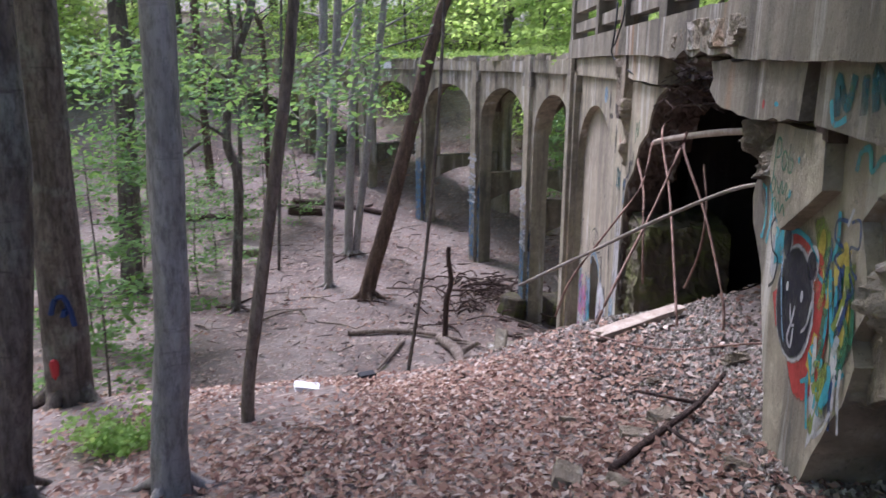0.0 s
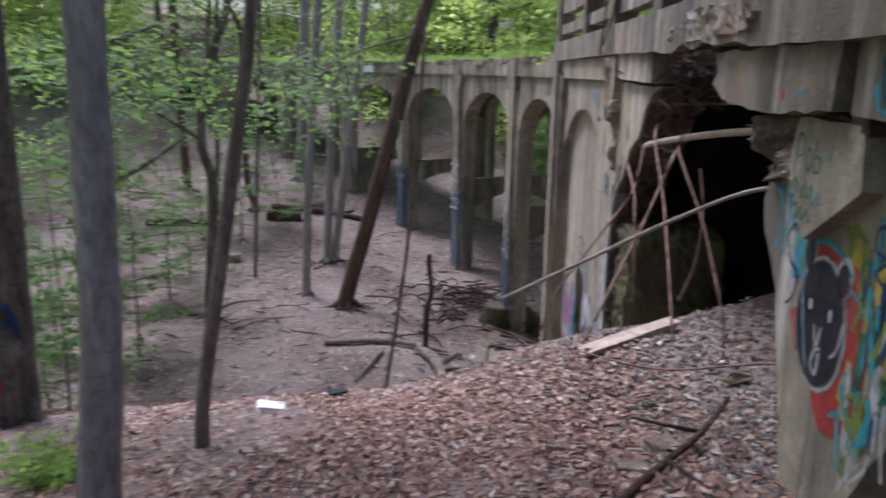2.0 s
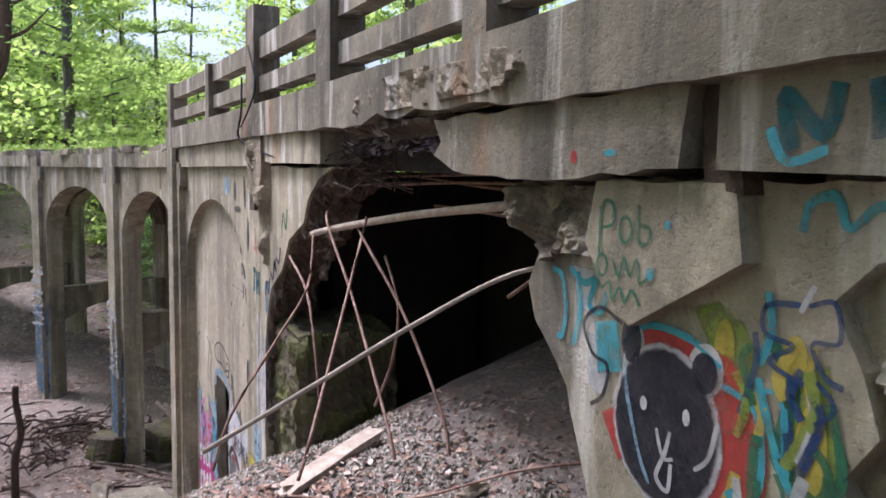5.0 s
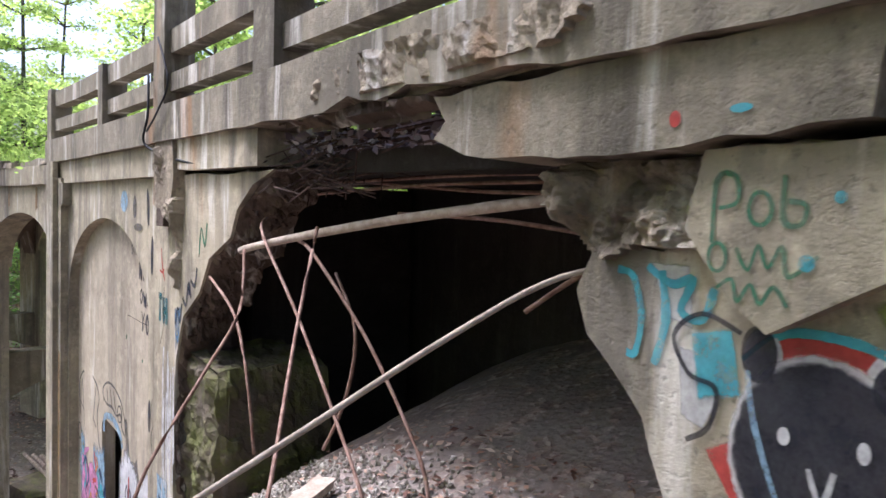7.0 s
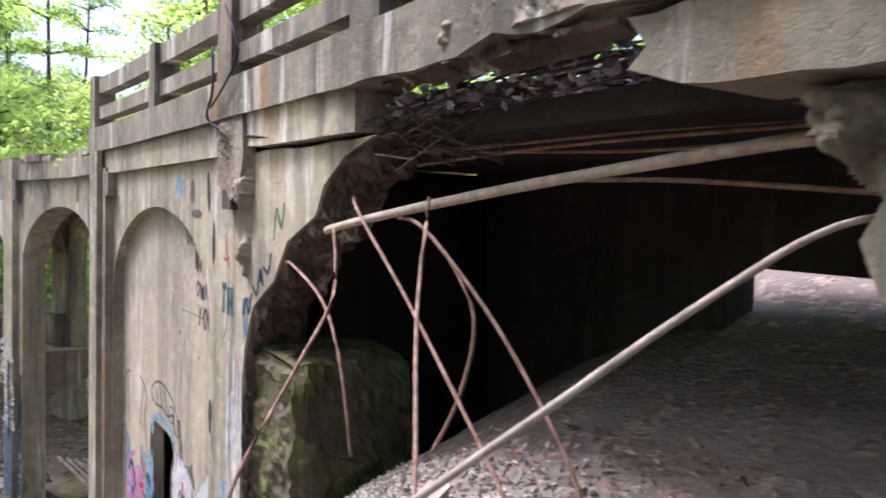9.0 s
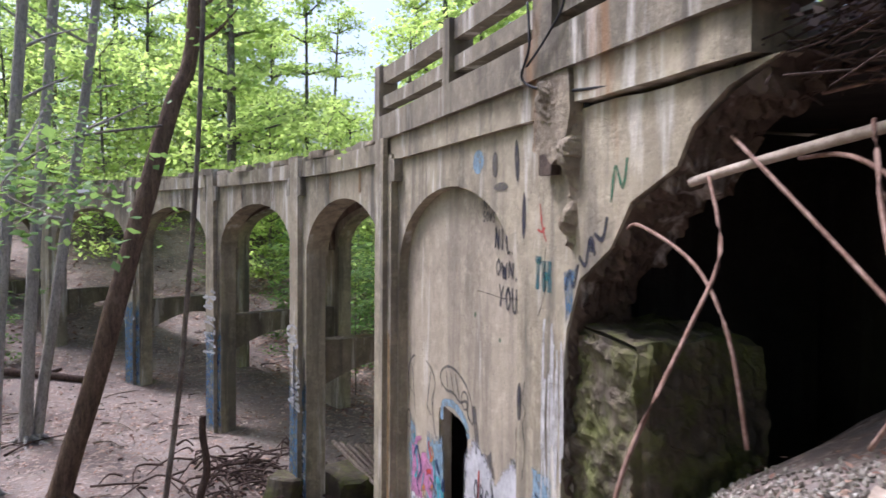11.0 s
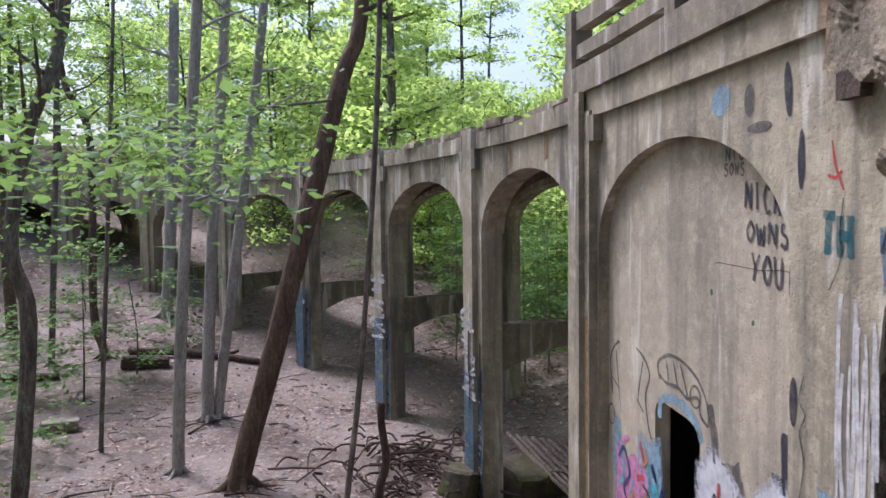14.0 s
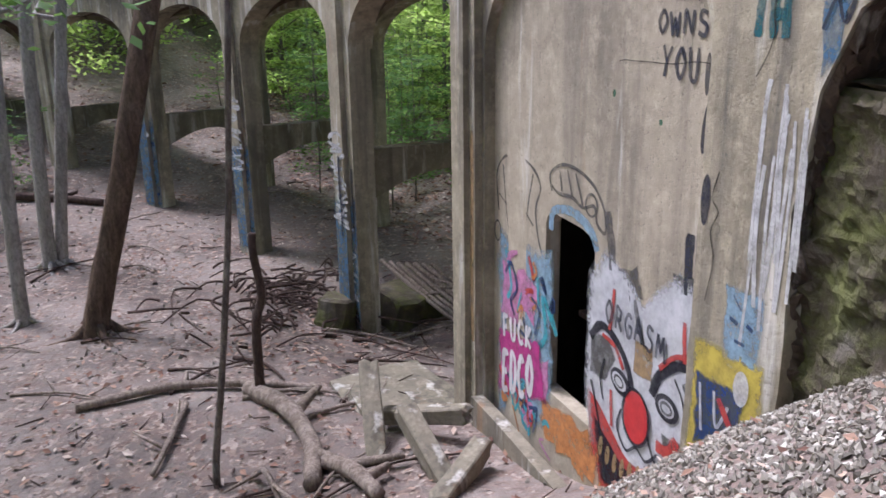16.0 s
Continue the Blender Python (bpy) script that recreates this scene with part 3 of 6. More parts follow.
slab("painted_shell", shell, 0.05, 0.42, M_WALL, N, "painted concrete shell with broken edges", 0.1, 0.012, 6, 0.03)
slab("ledge", [(0.56, 1.5), (0.44, 1.42), (-0.06, 1.7), (-0.02, 1.93), (0.66, 1.93), (0.72, 1.7)], -0.03, 0.06, M_WALL, N, "overhanging wedge of concrete", 0.15, 0.006, 7)
rough_patch("rough_top", [(0.62, 1.94), (1.45, 1.92), (1.42, 1.78), (1.3, 1.62), (1.1, 1.55), (0.95, 1.6), (0.62, 1.62)], 0.03, 0.15, 0.018, M_ROUGH, N, "crumbled concrete")
rough_patch("rough_core", [(-0.3, 1.72), (-0.5, 1.8), (-0.8, 1.86), (-2.6, 1.9), (-2.6, 1.27), (-1.4, 1.14), (-0.9, 1.09), (-0.5, 0.96), (-0.3, 0.76), (-0.28, 0.9), (-0.38, 1.1), (-0.4, 1.3), (-0.36, 1.5)], 0.07, 0.2, 0.02, M_ROUGH, N, "exposed rubble core of the wall")
slab("rough_top", [(0.6, 1.95), (1.5, 1.9), (1.35, 1.75), (1.2, 1.56), (0.95, 1.5), (0.6, 1.6)], 0.09, 0.6, M_ROUGH, N, "crumbled concrete", 0.08, 0.03, 8, 0.06)
slab("core", [(-0.2, 1.98), (-4.2, 1.98), (-4.2, 1.35), (-2.2, 1.25), (-1.4, 1.15), (-0.9, 1.1), (-0.5, 0.95), (-0.25, 0.72), (-0.1, 0.6)], 0.12, 1.2, M_ROUGH, N, "exposed rough core of rubble concrete", 0.12, 0.03, 10, 0.08)
slab("core", [(-0.9, 1.6), (-2.6, 1.55), (-4.2, 1.55), (-4.2, -1), (-3.3, 0.2), (-1.6, 0.5)], 0.6, 1.4, M_BROWN, N, "", 0.2, 0.04, 11, 0.08)
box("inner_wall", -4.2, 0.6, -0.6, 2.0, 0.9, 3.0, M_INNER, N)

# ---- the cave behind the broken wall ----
# near-black walls carry the cave's shade in their colour
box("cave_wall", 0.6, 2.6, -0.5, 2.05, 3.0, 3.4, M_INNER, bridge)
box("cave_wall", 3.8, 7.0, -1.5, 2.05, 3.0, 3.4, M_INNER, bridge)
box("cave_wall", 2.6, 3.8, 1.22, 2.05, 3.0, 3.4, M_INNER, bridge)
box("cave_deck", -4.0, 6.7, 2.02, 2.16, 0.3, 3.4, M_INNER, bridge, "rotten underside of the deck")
slab("mossy_block", [(5.62, 0.27), (6.7, 0.35), (6.7, -2.2), (5.58, -2.2)], 0.14, 1.1, M_MOSS, bridge, "mossy concrete block")
rough_strip("mossy_face", [(6.6, 0.36), (6.0, 0.34), (5.6, 0.3), (5.54, 0.1), (5.5, -0.6), (5.5, -2.0)], 0.12, 1.16, 0.045, 0.1, M_MOSS, bridge, "mossy crumbled block face")
rough_patch("mossy_face", [(5.52, 0.32), (6.52, 0.34), (6.52, -2.0), (5.5, -2.0)], 0.1, 0.09, 0.04, M_MOSS, bridge, "mossy crumbled block face")
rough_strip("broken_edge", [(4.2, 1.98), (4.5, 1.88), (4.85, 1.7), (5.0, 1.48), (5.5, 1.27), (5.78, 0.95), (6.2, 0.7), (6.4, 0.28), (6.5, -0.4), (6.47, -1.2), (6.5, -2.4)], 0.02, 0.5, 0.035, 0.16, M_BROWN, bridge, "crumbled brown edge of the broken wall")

# ---- reinforcing bars and rubbish in the gap ----
def bar(name, label, pts, r, material=None, category="bar", group="", sides=7):
    pts = bent(pts, 6)
    v, f = tube(pts, [r] * len(pts), sides, 0.06, 3)
    ob = link_mesh(name, v, f, material or M_RUST, None, label, True)
    return tagged(ob, "", category, group)


bar("pipe", "long rust-brown steel pipe across the broken opening", [(0.25, 1.0, 1.87), (0.12, 1.9, 1.79), (0.1, 3.2, 1.66), (0.0, 4.4, 1.49), (-0.02, 4.95, 1.4)], 0.03, M_PIPE, "pipe")
bar("steel_bar", "long pale leaning steel bar, rusted at its foot", [(0.05, 1.12, 1.56), (-0.32, 1.3, 1.5), (-0.711, 1.455, 1.29), (-1.156, 1.632, 1.0), (-1.347, 1.708, 0.876), (-1.63, 1.82, 0.69)], 0.012, M_PIPE, "steel bar")
for pts in ([(-0.1, 4.7, 1.42), (-0.25, 4.42, 1.0), (-0.55, 4.3, 0.6), (-0.95, 4.2, 0.05), (-1.1, 4.15, -0.35)], [(0.0, 5.65, 1.1), (-0.1, 5.35, 1.14), (-0.15, 4.75, 0.92), (-0.2, 4.4, 0.55), (-0.2, 4.25, 0.0)],
            [(0.1, 4.75, 1.66), (-0.07, 4.44, 1.54), (-0.12, 3.75, 1.0), (-0.24, 2.85, 0.3), (-0.25, 2.7, 0.1)], [(-0.02, 3.72, 1.62), (-0.06, 3.68, 1.53), (-0.35, 3.35, 1.0), (-0.8, 2.7, 0.42), (-0.95, 2.55, 0.15)], [(0.15, 4.3, 1.5), (-0.02, 3.75, 1.43), (0.05, 3.2, 0.95), (0.1, 2.72, 0.37), (0.1, 2.6, 0.1)],
            [(0.2, 3.85, 1.3), (0.15, 3.5, 0.95), (0.15, 3.6, 0.5), (0.1, 3.8, 0.1)]):
    bar("reinforcing_bar", "thin bent rusty reinforcing bar hanging in the opening", pts, 0.012, None, "bar", "hanging bars")
for pts in ([(0.3, 1.4, 1.62), (0.35, 2.4, 1.7), (0.4, 3.4, 1.72)], [(0.25, 1.2, 1.56), (0.1, 1.5, 1.5), (-0.05, 1.75, 1.3)], [(0.4, 1.6, 1.9), (0.35, 3, 1.9), (0.3, 4.3, 1.85)], [(0.35, 1.4, 1.84), (0.5, 2.6, 1.86), (0.55, 4.0, 1.94)], [(0.6, 1.5, 1.95), (0.5, 2.9, 1.96), (0.3, 4.6, 1.92)]):
    bar("reinforcing_bar", "ribbed rusty reinforcing bar stretched under the deck", pts, 0.012, None, "bar", "deck bars")
bar("dead_branch", "thin bent dead branch on the dirt in the opening", [(-1.0, 2.6, 0.05), (-0.5, 2.1, 0.12), (0.1, 1.7, 0.34), (0.8, 1.3, 0.42)], 0.008, M_RUST, "branch")
bar("cable", "black drooping cable at the railing foot", [(-0.16, 6.9, 3.0), (-0.2, 6.78, 2.6), (-0.2, 6.9, 2.35), (-0.12, 6.5, 2.2), (-0.12, 5.6, 2.09), (-0.1, 5.2, 2.07)], 0.012, M_PLASTIC, "cable")
bar("cable", "black cable hooked over the kerb beam", [(-0.18, 6.55, 3.3), (-0.2, 6.2, 2.85), (-0.2, 6.5, 2.6), (-0.19, 6.85, 2.45)], 0.01, M_PLASTIC, "cable")
heap, r = [], random.Random(21)
for i in range(760):
    s, o = r.uniform(1.3, 4.7), r.uniform(0.12, 2.6)
    a = r.gauss(0.0, 0.35)
    ln = r.uniform(0.15, 0.75)
    z = 2.12 + r.uniform(0, 0.14) * smooth(1.2, 2.2, s) + 0.05 * o
    p = F(s, z, o)
    d = Vector((math.sin(a) * 0.8, math.cos(a), r.uniform(-0.15, 0.15))) * ln / 2
    heap.append(tube([p - d, p + d + Vector((0, 0, r.uniform(-0.05, 0.02)))], [0.012, 0.007], 4, 0, i))
for i in range(90):
    p = F(r.uniform(3.4, 4.7), r.uniform(1.85, 2.12), r.uniform(-0.02, 0.5))
    d = Vector((r.uniform(-0.15, 0.15), r.uniform(-0.3, 0.3), r.uniform(-0.12, 0.08)))
    heap.append(tube([p - d, p + d], [0.007, 0.005], 4, 0, i))
tagged(link_mesh("twig_heap", *joined(*heap), M_DARKWOOD), "tangled dark twigs and rusted mesh on the broken deck", "twigs", kind="stuff")

bits, faces = [], []
for i in range(900):
    c = F(r.uniform(1.9, 4.4), 2.1 + r.uniform(0.0, 0.16), r.uniform(0.08, 0.9))
    u = Vector((r.uniform(-1, 1), r.uniform(-1, 1), r.uniform(-0.6, 0.6))).normalized() * r.uniform(0.02, 0.055)
    w = Vector((r.uniform(-1, 1), r.uniform(-1, 1), r.uniform(-0.6, 0.6))).cross(u).normalized() * u.length * 0.6
    k = len(bits)
    bits += [c - u, c + w, c + u, c - w]
    faces.append((k, k + 1, k + 2, k + 3))
tagged(link_mesh("deck_rubbish", bits, faces, M_DECKLEAF), "grey-purple dead leaves and flakes caught on the broken deck", "leaves", kind="stuff")

# ---- paint on the concrete ----
def ribbon(pts, width, off, n=6):
    pts = bent([F(s, z, off) for s, z in pts], n)
    verts, faces, cover = [], [], []
    for i, p in enumerate(pts):
        d = (pts[min(i + 1, len(pts) - 1)] - pts[max(i - 1, 0)]).normalized()
        side = Vector((1, 0, 0)).cross(d)
        side = Vector((0, side.y, side.z)).normalized() * width * 0.62 * (0.85 + 0.3 * noise.noise(p * 9))
        verts += [p - side, p - side * 0.45, p + side * 0.45, p + side]
        end = 0.5 if i in (0, len(pts) - 1) else 1.0
        cover += [0.0, end, end, 0.0]
    for i in range(len(pts) - 1):
        for k in range(3):
            faces.append((4 * i + k, 4 * i + k + 1, 4 * i + k + 5, 4 * i + k + 4))
    return verts, faces, cover


def rings(ring, off, soft):
    """Three nested outlines: bare at the rim, full in the middle."""
    cs, cz = sum(p[0] for p in ring) / len(ring), sum(p[1] for p in ring) / len(ring)
    n = len(ring)
    verts = [F(cs + (s - cs) * q, cz + (z - cz) * q, off) for q in (1 + soft, 1 - soft, 0.5) for s, z in ring] + [F(cs, cz, off)]
    faces = [(k * n + i, k * n + (i + 1) % n, (k + 1) * n + (i + 1) % n, (k + 1) * n + i) for k in range(2) for i in range(n)]
    faces += [(2 * n + i, 2 * n + (i + 1) % n, 3 * n) for i in range(n)]
    return verts, faces, [0.0] * n + [1.0] * (2 * n + 1)


def patch(poly, off, jag=0.02, seed=1, step=0.1):
    return rings(ring_of(poly, step, jag, seed), off, 0.16)


def oval(s, z, a, b, off, tilt=0.0, n=22):
    ring = []
    for k in range(n):
        u, v = a * math.cos(2 * math.pi * k / n), b * math.sin(2 * math.pi * k / n)
        ring.append((s + u * math.cos(tilt) - v * math.sin(tilt), z + u * math.sin(tilt) + v * math.cos(tilt)))
    return rings(ring, off, 0.06)


def loop(s, z, a, b, width, off, tilt=0.0):
    pts = [(s + a * math.cos(k * math.pi / 5) * math.cos(tilt) - b * math.sin(k * math.pi / 5) * math.sin(tilt), z + a * math.cos(k * math.pi / 5) * math.sin(tilt) + b * math.sin(k * math.pi / 5) * math.cos(tilt)) for k in range(11)]
    return ribbon(pts, width, off)


def graffito(label, at, *layers):
    ob = thing("graffiti", label, "graffiti", F(*at))
    for name, material, pieces in layers:
        for v, f, cover in pieces:
            o = link_mesh(name.rstrip("s"), v, f, material, ob)
            att = o.data.attributes.new("cover", "FLOAT", "POINT")
            att.data.foreach_set("value", cover)
    return ob


GLYPHS = {"N": [[(0, 0), (0.05, 1), (0.75, 0.05), (0.8, 1)]], "I": [[(0.35, 1), (0.4, 0)]], "C": [[(0.8, 0.85), (0.4, 1), (0.05, 0.5), (0.4, 0), (0.85, 0.12)]], "K": [[(0.1, 1), (0.12, 0)], [(0.75, 0.95), (0.15, 0.45), (0.85, 0)]],
          "R": [[(0.1, 0), (0.12, 1), (0.7, 0.85), (0.6, 0.5), (0.15, 0.45)], [(0.35, 0.45), (0.85, 0)]], "O": [[(0.45, 1), (0.05, 0.5), (0.45, 0), (0.85, 0.5), (0.45, 1)]], "W": [[(0, 1), (0.2, 0), (0.45, 0.75), (0.65, 0), (0.9, 1)]],
          "S": [[(0.8, 0.9), (0.3, 1), (0.2, 0.65), (0.75, 0.4), (0.6, 0.0), (0.05, 0.1)]], "Y": [[(0.05, 1), (0.4, 0.5)], [(0.85, 1), (0.4, 0.5), (0.25, 0)]], "U": [[(0.05, 1), (0.15, 0.1), (0.65, 0.05), (0.8, 1)]], "T": [[(0, 1), (0.9, 0.95)], [(0.45, 1), (0.4, 0)]],
          "H": [[(0.1, 1), (0.1, 0)], [(0.8, 1), (0.8, 0)], [(0.1, 0.5), (0.8, 0.5)]], "G": [[(0.8, 0.85), (0.4, 1), (0.05, 0.5), (0.4, 0), (0.8, 0.15), (0.8, 0.5), (0.5, 0.48)]], "A": [[(0, 0), (0.4, 1), (0.85, 0)], [(0.2, 0.4), (0.65, 0.4)]],
          "M": [[(0, 0), (0.15, 1), (0.45, 0.35), (0.75, 1), (0.95, 0)]], "F": [[(0.1, 0), (0.1, 1), (0.75, 1)], [(0.1, 0.5), (0.6, 0.5)]], "E": [[(0.8, 1), (0.1, 1), (0.1, 0), (0.85, 0)], [(0.1, 0.5), (0.65, 0.5)]], "D": [[(0.1, 0), (0.1, 1), (0.6, 0.9), (0.8, 0.5), (0.6, 0.1), (0.1, 0)]]}


def scrawl(words, s, z, high, wide, width, off, fall=0.0, seed=1):
    """Words drawn by hand in soft strokes: s, z at the foot of the first letter."""
    r = random.Random(seed)
    out = []
    for k, ch in enumerate(words):
        up, lean = r.uniform(-0.06, 0.06) * high, r.uniform(-0.08, 0.08)
        for line in GLYPHS.get(ch, []):
            fine = [p for a, b in zip(line, line[1:]) for p in (a, ((a[0] + b[0]) / 2, (a[1] + b[1]) / 2))] + [line[-1]] if ch not in "OCSGUD" else line
            out.append(ribbon([(s - wide * (k + u * 0.8 + lean * v), z + up + high * v - fall * (k + u)) for u, v in fine], width, off, 4))
    return out


C = 0.042
graffito("spray-painted black cat head with red shadow on broken concrete", (0.3, 1.1, C),
         ("red_shadow", M_RED, [oval(0.12, 1.03, 0.24, 0.36, C, 0.12), oval(0.3, 1.36, 0.16, 0.06, C, 0.1), patch([(0.66, 1.02), (0.58, 1.06), (0.5, 0.93), (0.56, 0.88)], C, 0.02, 5)]),
         ("outline", M_WHITE, [oval(0.315, 1.08, 0.265, 0.285, C - 0.004, 0.1), oval(0.13, 1.33, 0.075, 0.085, C - 0.004), oval(0.49, 1.34, 0.06, 0.08, C - 0.004)]),
         ("head", M_BLACK, [oval(0.318, 1.08, 0.245, 0.265, C - 0.008, 0.1), oval(0.13, 1.32, 0.055, 0.065, C - 0.008), oval(0.5, 1.35, 0.055, 0.08, C - 0.008)]),
         ("eyes", M_WHITE, [oval(0.412, 1.14, 0.018, 0.025, C - 0.012), oval(0.197, 1.152, 0.017, 0.028, C - 0.012), ribbon([(0.34, 1.07), (0.3, 0.98), (0.25, 0.99)], 0.014, C - 0.012), ribbon([(0.27, 1.08), (0.29, 1.0), (0.33, 0.9), (0.27, 0.87), (0.26, 0.97)], 0.018, C - 0.012), ribbon([(0.15, 0.99), (0.09, 1.05), (0.06, 1.17)], 0.02, C - 0.012)]),
         ("blue_slash", M_BLUE, [ribbon([(0.53, 1.3), (0.5, 1.15), (0.42, 0.95), (0.36, 0.86)], 0.02, C - 0.016)]),
         ("halo", M_CYAN, [ribbon([(0.55, 1.32), (0.42, 1.42), (0.22, 1.42), (0.06, 1.36)], 0.03, C - 0.004), ribbon([(0.06, 1.3), (-0.08, 1.25), (-0.11, 1.05), (-0.02, 0.85), (0.1, 0.76)], 0.025, C - 0.004)]))
graffito("layered green, yellow and cyan spray paint on broken concrete", (-0.15, 1.2, C),
         ("lime", M_LIME, [patch([(0.18, 1.5), (0.1, 1.55), (0.0, 1.5), (-0.08, 1.42), (-0.02, 1.2), (0.06, 1.3)], C + 0.004, 0.03, 2), patch([(-0.16, 1.4), (-0.3, 1.42), (-0.36, 1.2), (-0.3, 1.0), (-0.2, 1.1)], C + 0.004, 0.03, 3), patch([(-0.12, 0.95), (-0.2, 0.9), (-0.1, 0.6), (-0.02, 0.62)], C + 0.004, 0.03, 4)]),
         ("yellow", M_YELLOW, [oval(-0.27, 1.2, 0.05, 0.13, C), oval(0.06, 1.42, 0.04, 0.09, C), oval(-0.2, 1.45, 0.04, 0.06, C)]),
         ("green", M_GREEN, [ribbon([(-0.1, 1.5), (-0.2, 1.35), (-0.16, 1.15), (-0.3, 1.08)], 0.05, C), ribbon([(-0.32, 1.35), (-0.37, 1.15), (-0.3, 1.02)], 0.03, C)]),
         ("cyan", M_CYAN, [ribbon([(-0.08, 1.36), (-0.14, 1.2), (-0.22, 1.06), (-0.34, 1.0)], 0.03, C - 0.004), ribbon([(-0.1, 1.62), (-0.12, 1.5), (-0.08, 1.4)], 0.03, C - 0.004), ribbon([(-0.05, 1.3), (-0.15, 1.33), (-0.2, 1.22)], 0.018, C - 0.004), ribbon([(-0.2, 0.78), (-0.28, 0.9), (-0.36, 1.0)], 0.02, C - 0.004)]),
         ("black", M_NAVY, [ribbon([(-0.22, 1.6), (-0.1, 1.58), (-0.1, 1.5), (-0.2, 1.48), (-0.12, 1.42), (-0.24, 1.38)], 0.018, C - 0.008), ribbon([(-0.24, 1.6), (-0.32, 1.62), (-0.34, 1.52), (-0.26, 1.5), (-0.3, 1.42), (-0.36, 1.4)], 0.016, C - 0.006), ribbon([(-0.28, 1.4), (-0.34, 1.34), (-0.28, 1.28)], 0.016, C - 0.006)]),
         ("pale", M_WHITE, [ribbon([(-0.22, 1.58), (-0.26, 1.66)], 0.02, C - 0.012), ribbon([(-0.15, 0.6), (-0.25, 0.7), (-0.3, 0.8)], 0.02, C - 0.012), patch([(0.0, 0.75), (-0.12, 0.8), (-0.2, 0.72), (-0.05, 0.5)], C + 0.004, 0.03, 9)]))
graffito("cyan and white spray-paint tag on a rounded concrete edge", (0.9, 1.4, C),
         ("cyan", M_CYAN, [ribbon([(1.05, 1.55), (0.98, 1.53), (0.94, 1.4), (0.96, 1.28), (1.0, 1.27)], 0.03, C), ribbon([(0.86, 1.56), (0.84, 1.4), (0.88, 1.25)], 0.035, C), ribbon([(0.92, 1.57), (0.82, 1.52), (0.74, 1.54), (0.78, 1.44), (0.7, 1.42), (0.66, 1.52)], 0.03, C), patch([(0.72, 1.36), (0.6, 1.4), (0.58, 1.22), (0.7, 1.18)], C, 0.04, 6)]),
         ("white", M_WHITE, [patch([(0.9, 1.58), (0.76, 1.58), (0.74, 1.4), (0.84, 1.42)], C + 0.004, 0.03, 7), patch([(0.78, 1.3), (0.66, 1.3), (0.68, 1.1), (0.76, 1.12)], C + 0.004, 0.03, 8)]),
         ("black", M_BLACK, [ribbon([(0.56, 1.4), (0.7, 1.44), (0.8, 1.36), (0.74, 1.25), (0.64, 1.22), (0.66, 1.1), (0.74, 1.04)], 0.018, C - 0.004)]))
graffito("dark green scribbled handwriting on stained concrete", (0.4, 1.7, -0.04),
         ("scrawl", M_GREEN, [ribbon([(0.62, 1.66), (0.61, 1.84), (0.55, 1.85), (0.54, 1.78), (0.6, 1.76)], 0.014, -0.036), loop(0.47, 1.76, 0.035, 0.045, 0.013, -0.036), ribbon([(0.4, 1.85), (0.4, 1.73), (0.35, 1.72), (0.34, 1.77), (0.39, 1.78)], 0.014, -0.036),
                              loop(0.6, 1.62, 0.03, 0.04, 0.013, -0.036), ribbon([(0.54, 1.65), (0.5, 1.59), (0.47, 1.66), (0.44, 1.6), (0.4, 1.66), (0.38, 1.58), (0.3, 1.64)], 0.013, -0.036), ribbon([(0.6, 1.53), (0.55, 1.56), (0.53, 1.5), (0.49, 1.55), (0.46, 1.5), (0.42, 1.55), (0.38, 1.5)], 0.013, -0.036)]),
         ("dot", M_CYAN, [oval(0.33, 1.62, 0.022, 0.022, -0.038), oval(0.25, 1.79, 0.016, 0.016, -0.038)]))
graffito("small red and cyan paint dots on the lintel", (0.6, 2.03, -0.095), ("red", M_RED, [oval(0.72, 2.02, 0.02, 0.024, -0.095)]), ("cyan", M_CYAN, [oval(0.5, 2.03, 0.035, 0.012, -0.095)]))
graffito("teal and cyan sprayed letters on the lintel beam", (-0.5, 2.1, -0.075),
         ("teal", M_TEAL, [ribbon([(-0.25, 2.02), (-0.22, 2.17), (-0.34, 2.06), (-0.38, 2.18)], 0.05, -0.077), ribbon([(-0.5, 2.04), (-0.48, 2.18)], 0.05, -0.077), ribbon([(-0.6, 2.06), (-0.56, 2.2), (-0.7, 2.1), (-0.74, 2.2)], 0.05, -0.077)]),
         ("cyan", M_CYAN, [ribbon([(-0.18, 2.08), (-0.24, 1.99), (-0.36, 2.02)], 0.03, -0.081)]))
graffito("cyan looping spray lines under the lintel", (-0.4, 1.87, C), ("cyan", M_CYAN, [ribbon([(-0.2, 1.8), (-0.22, 1.88), (-0.3, 1.9), (-0.34, 1.82), (-0.42, 1.88), (-0.52, 1.88)], 0.03, C)]))

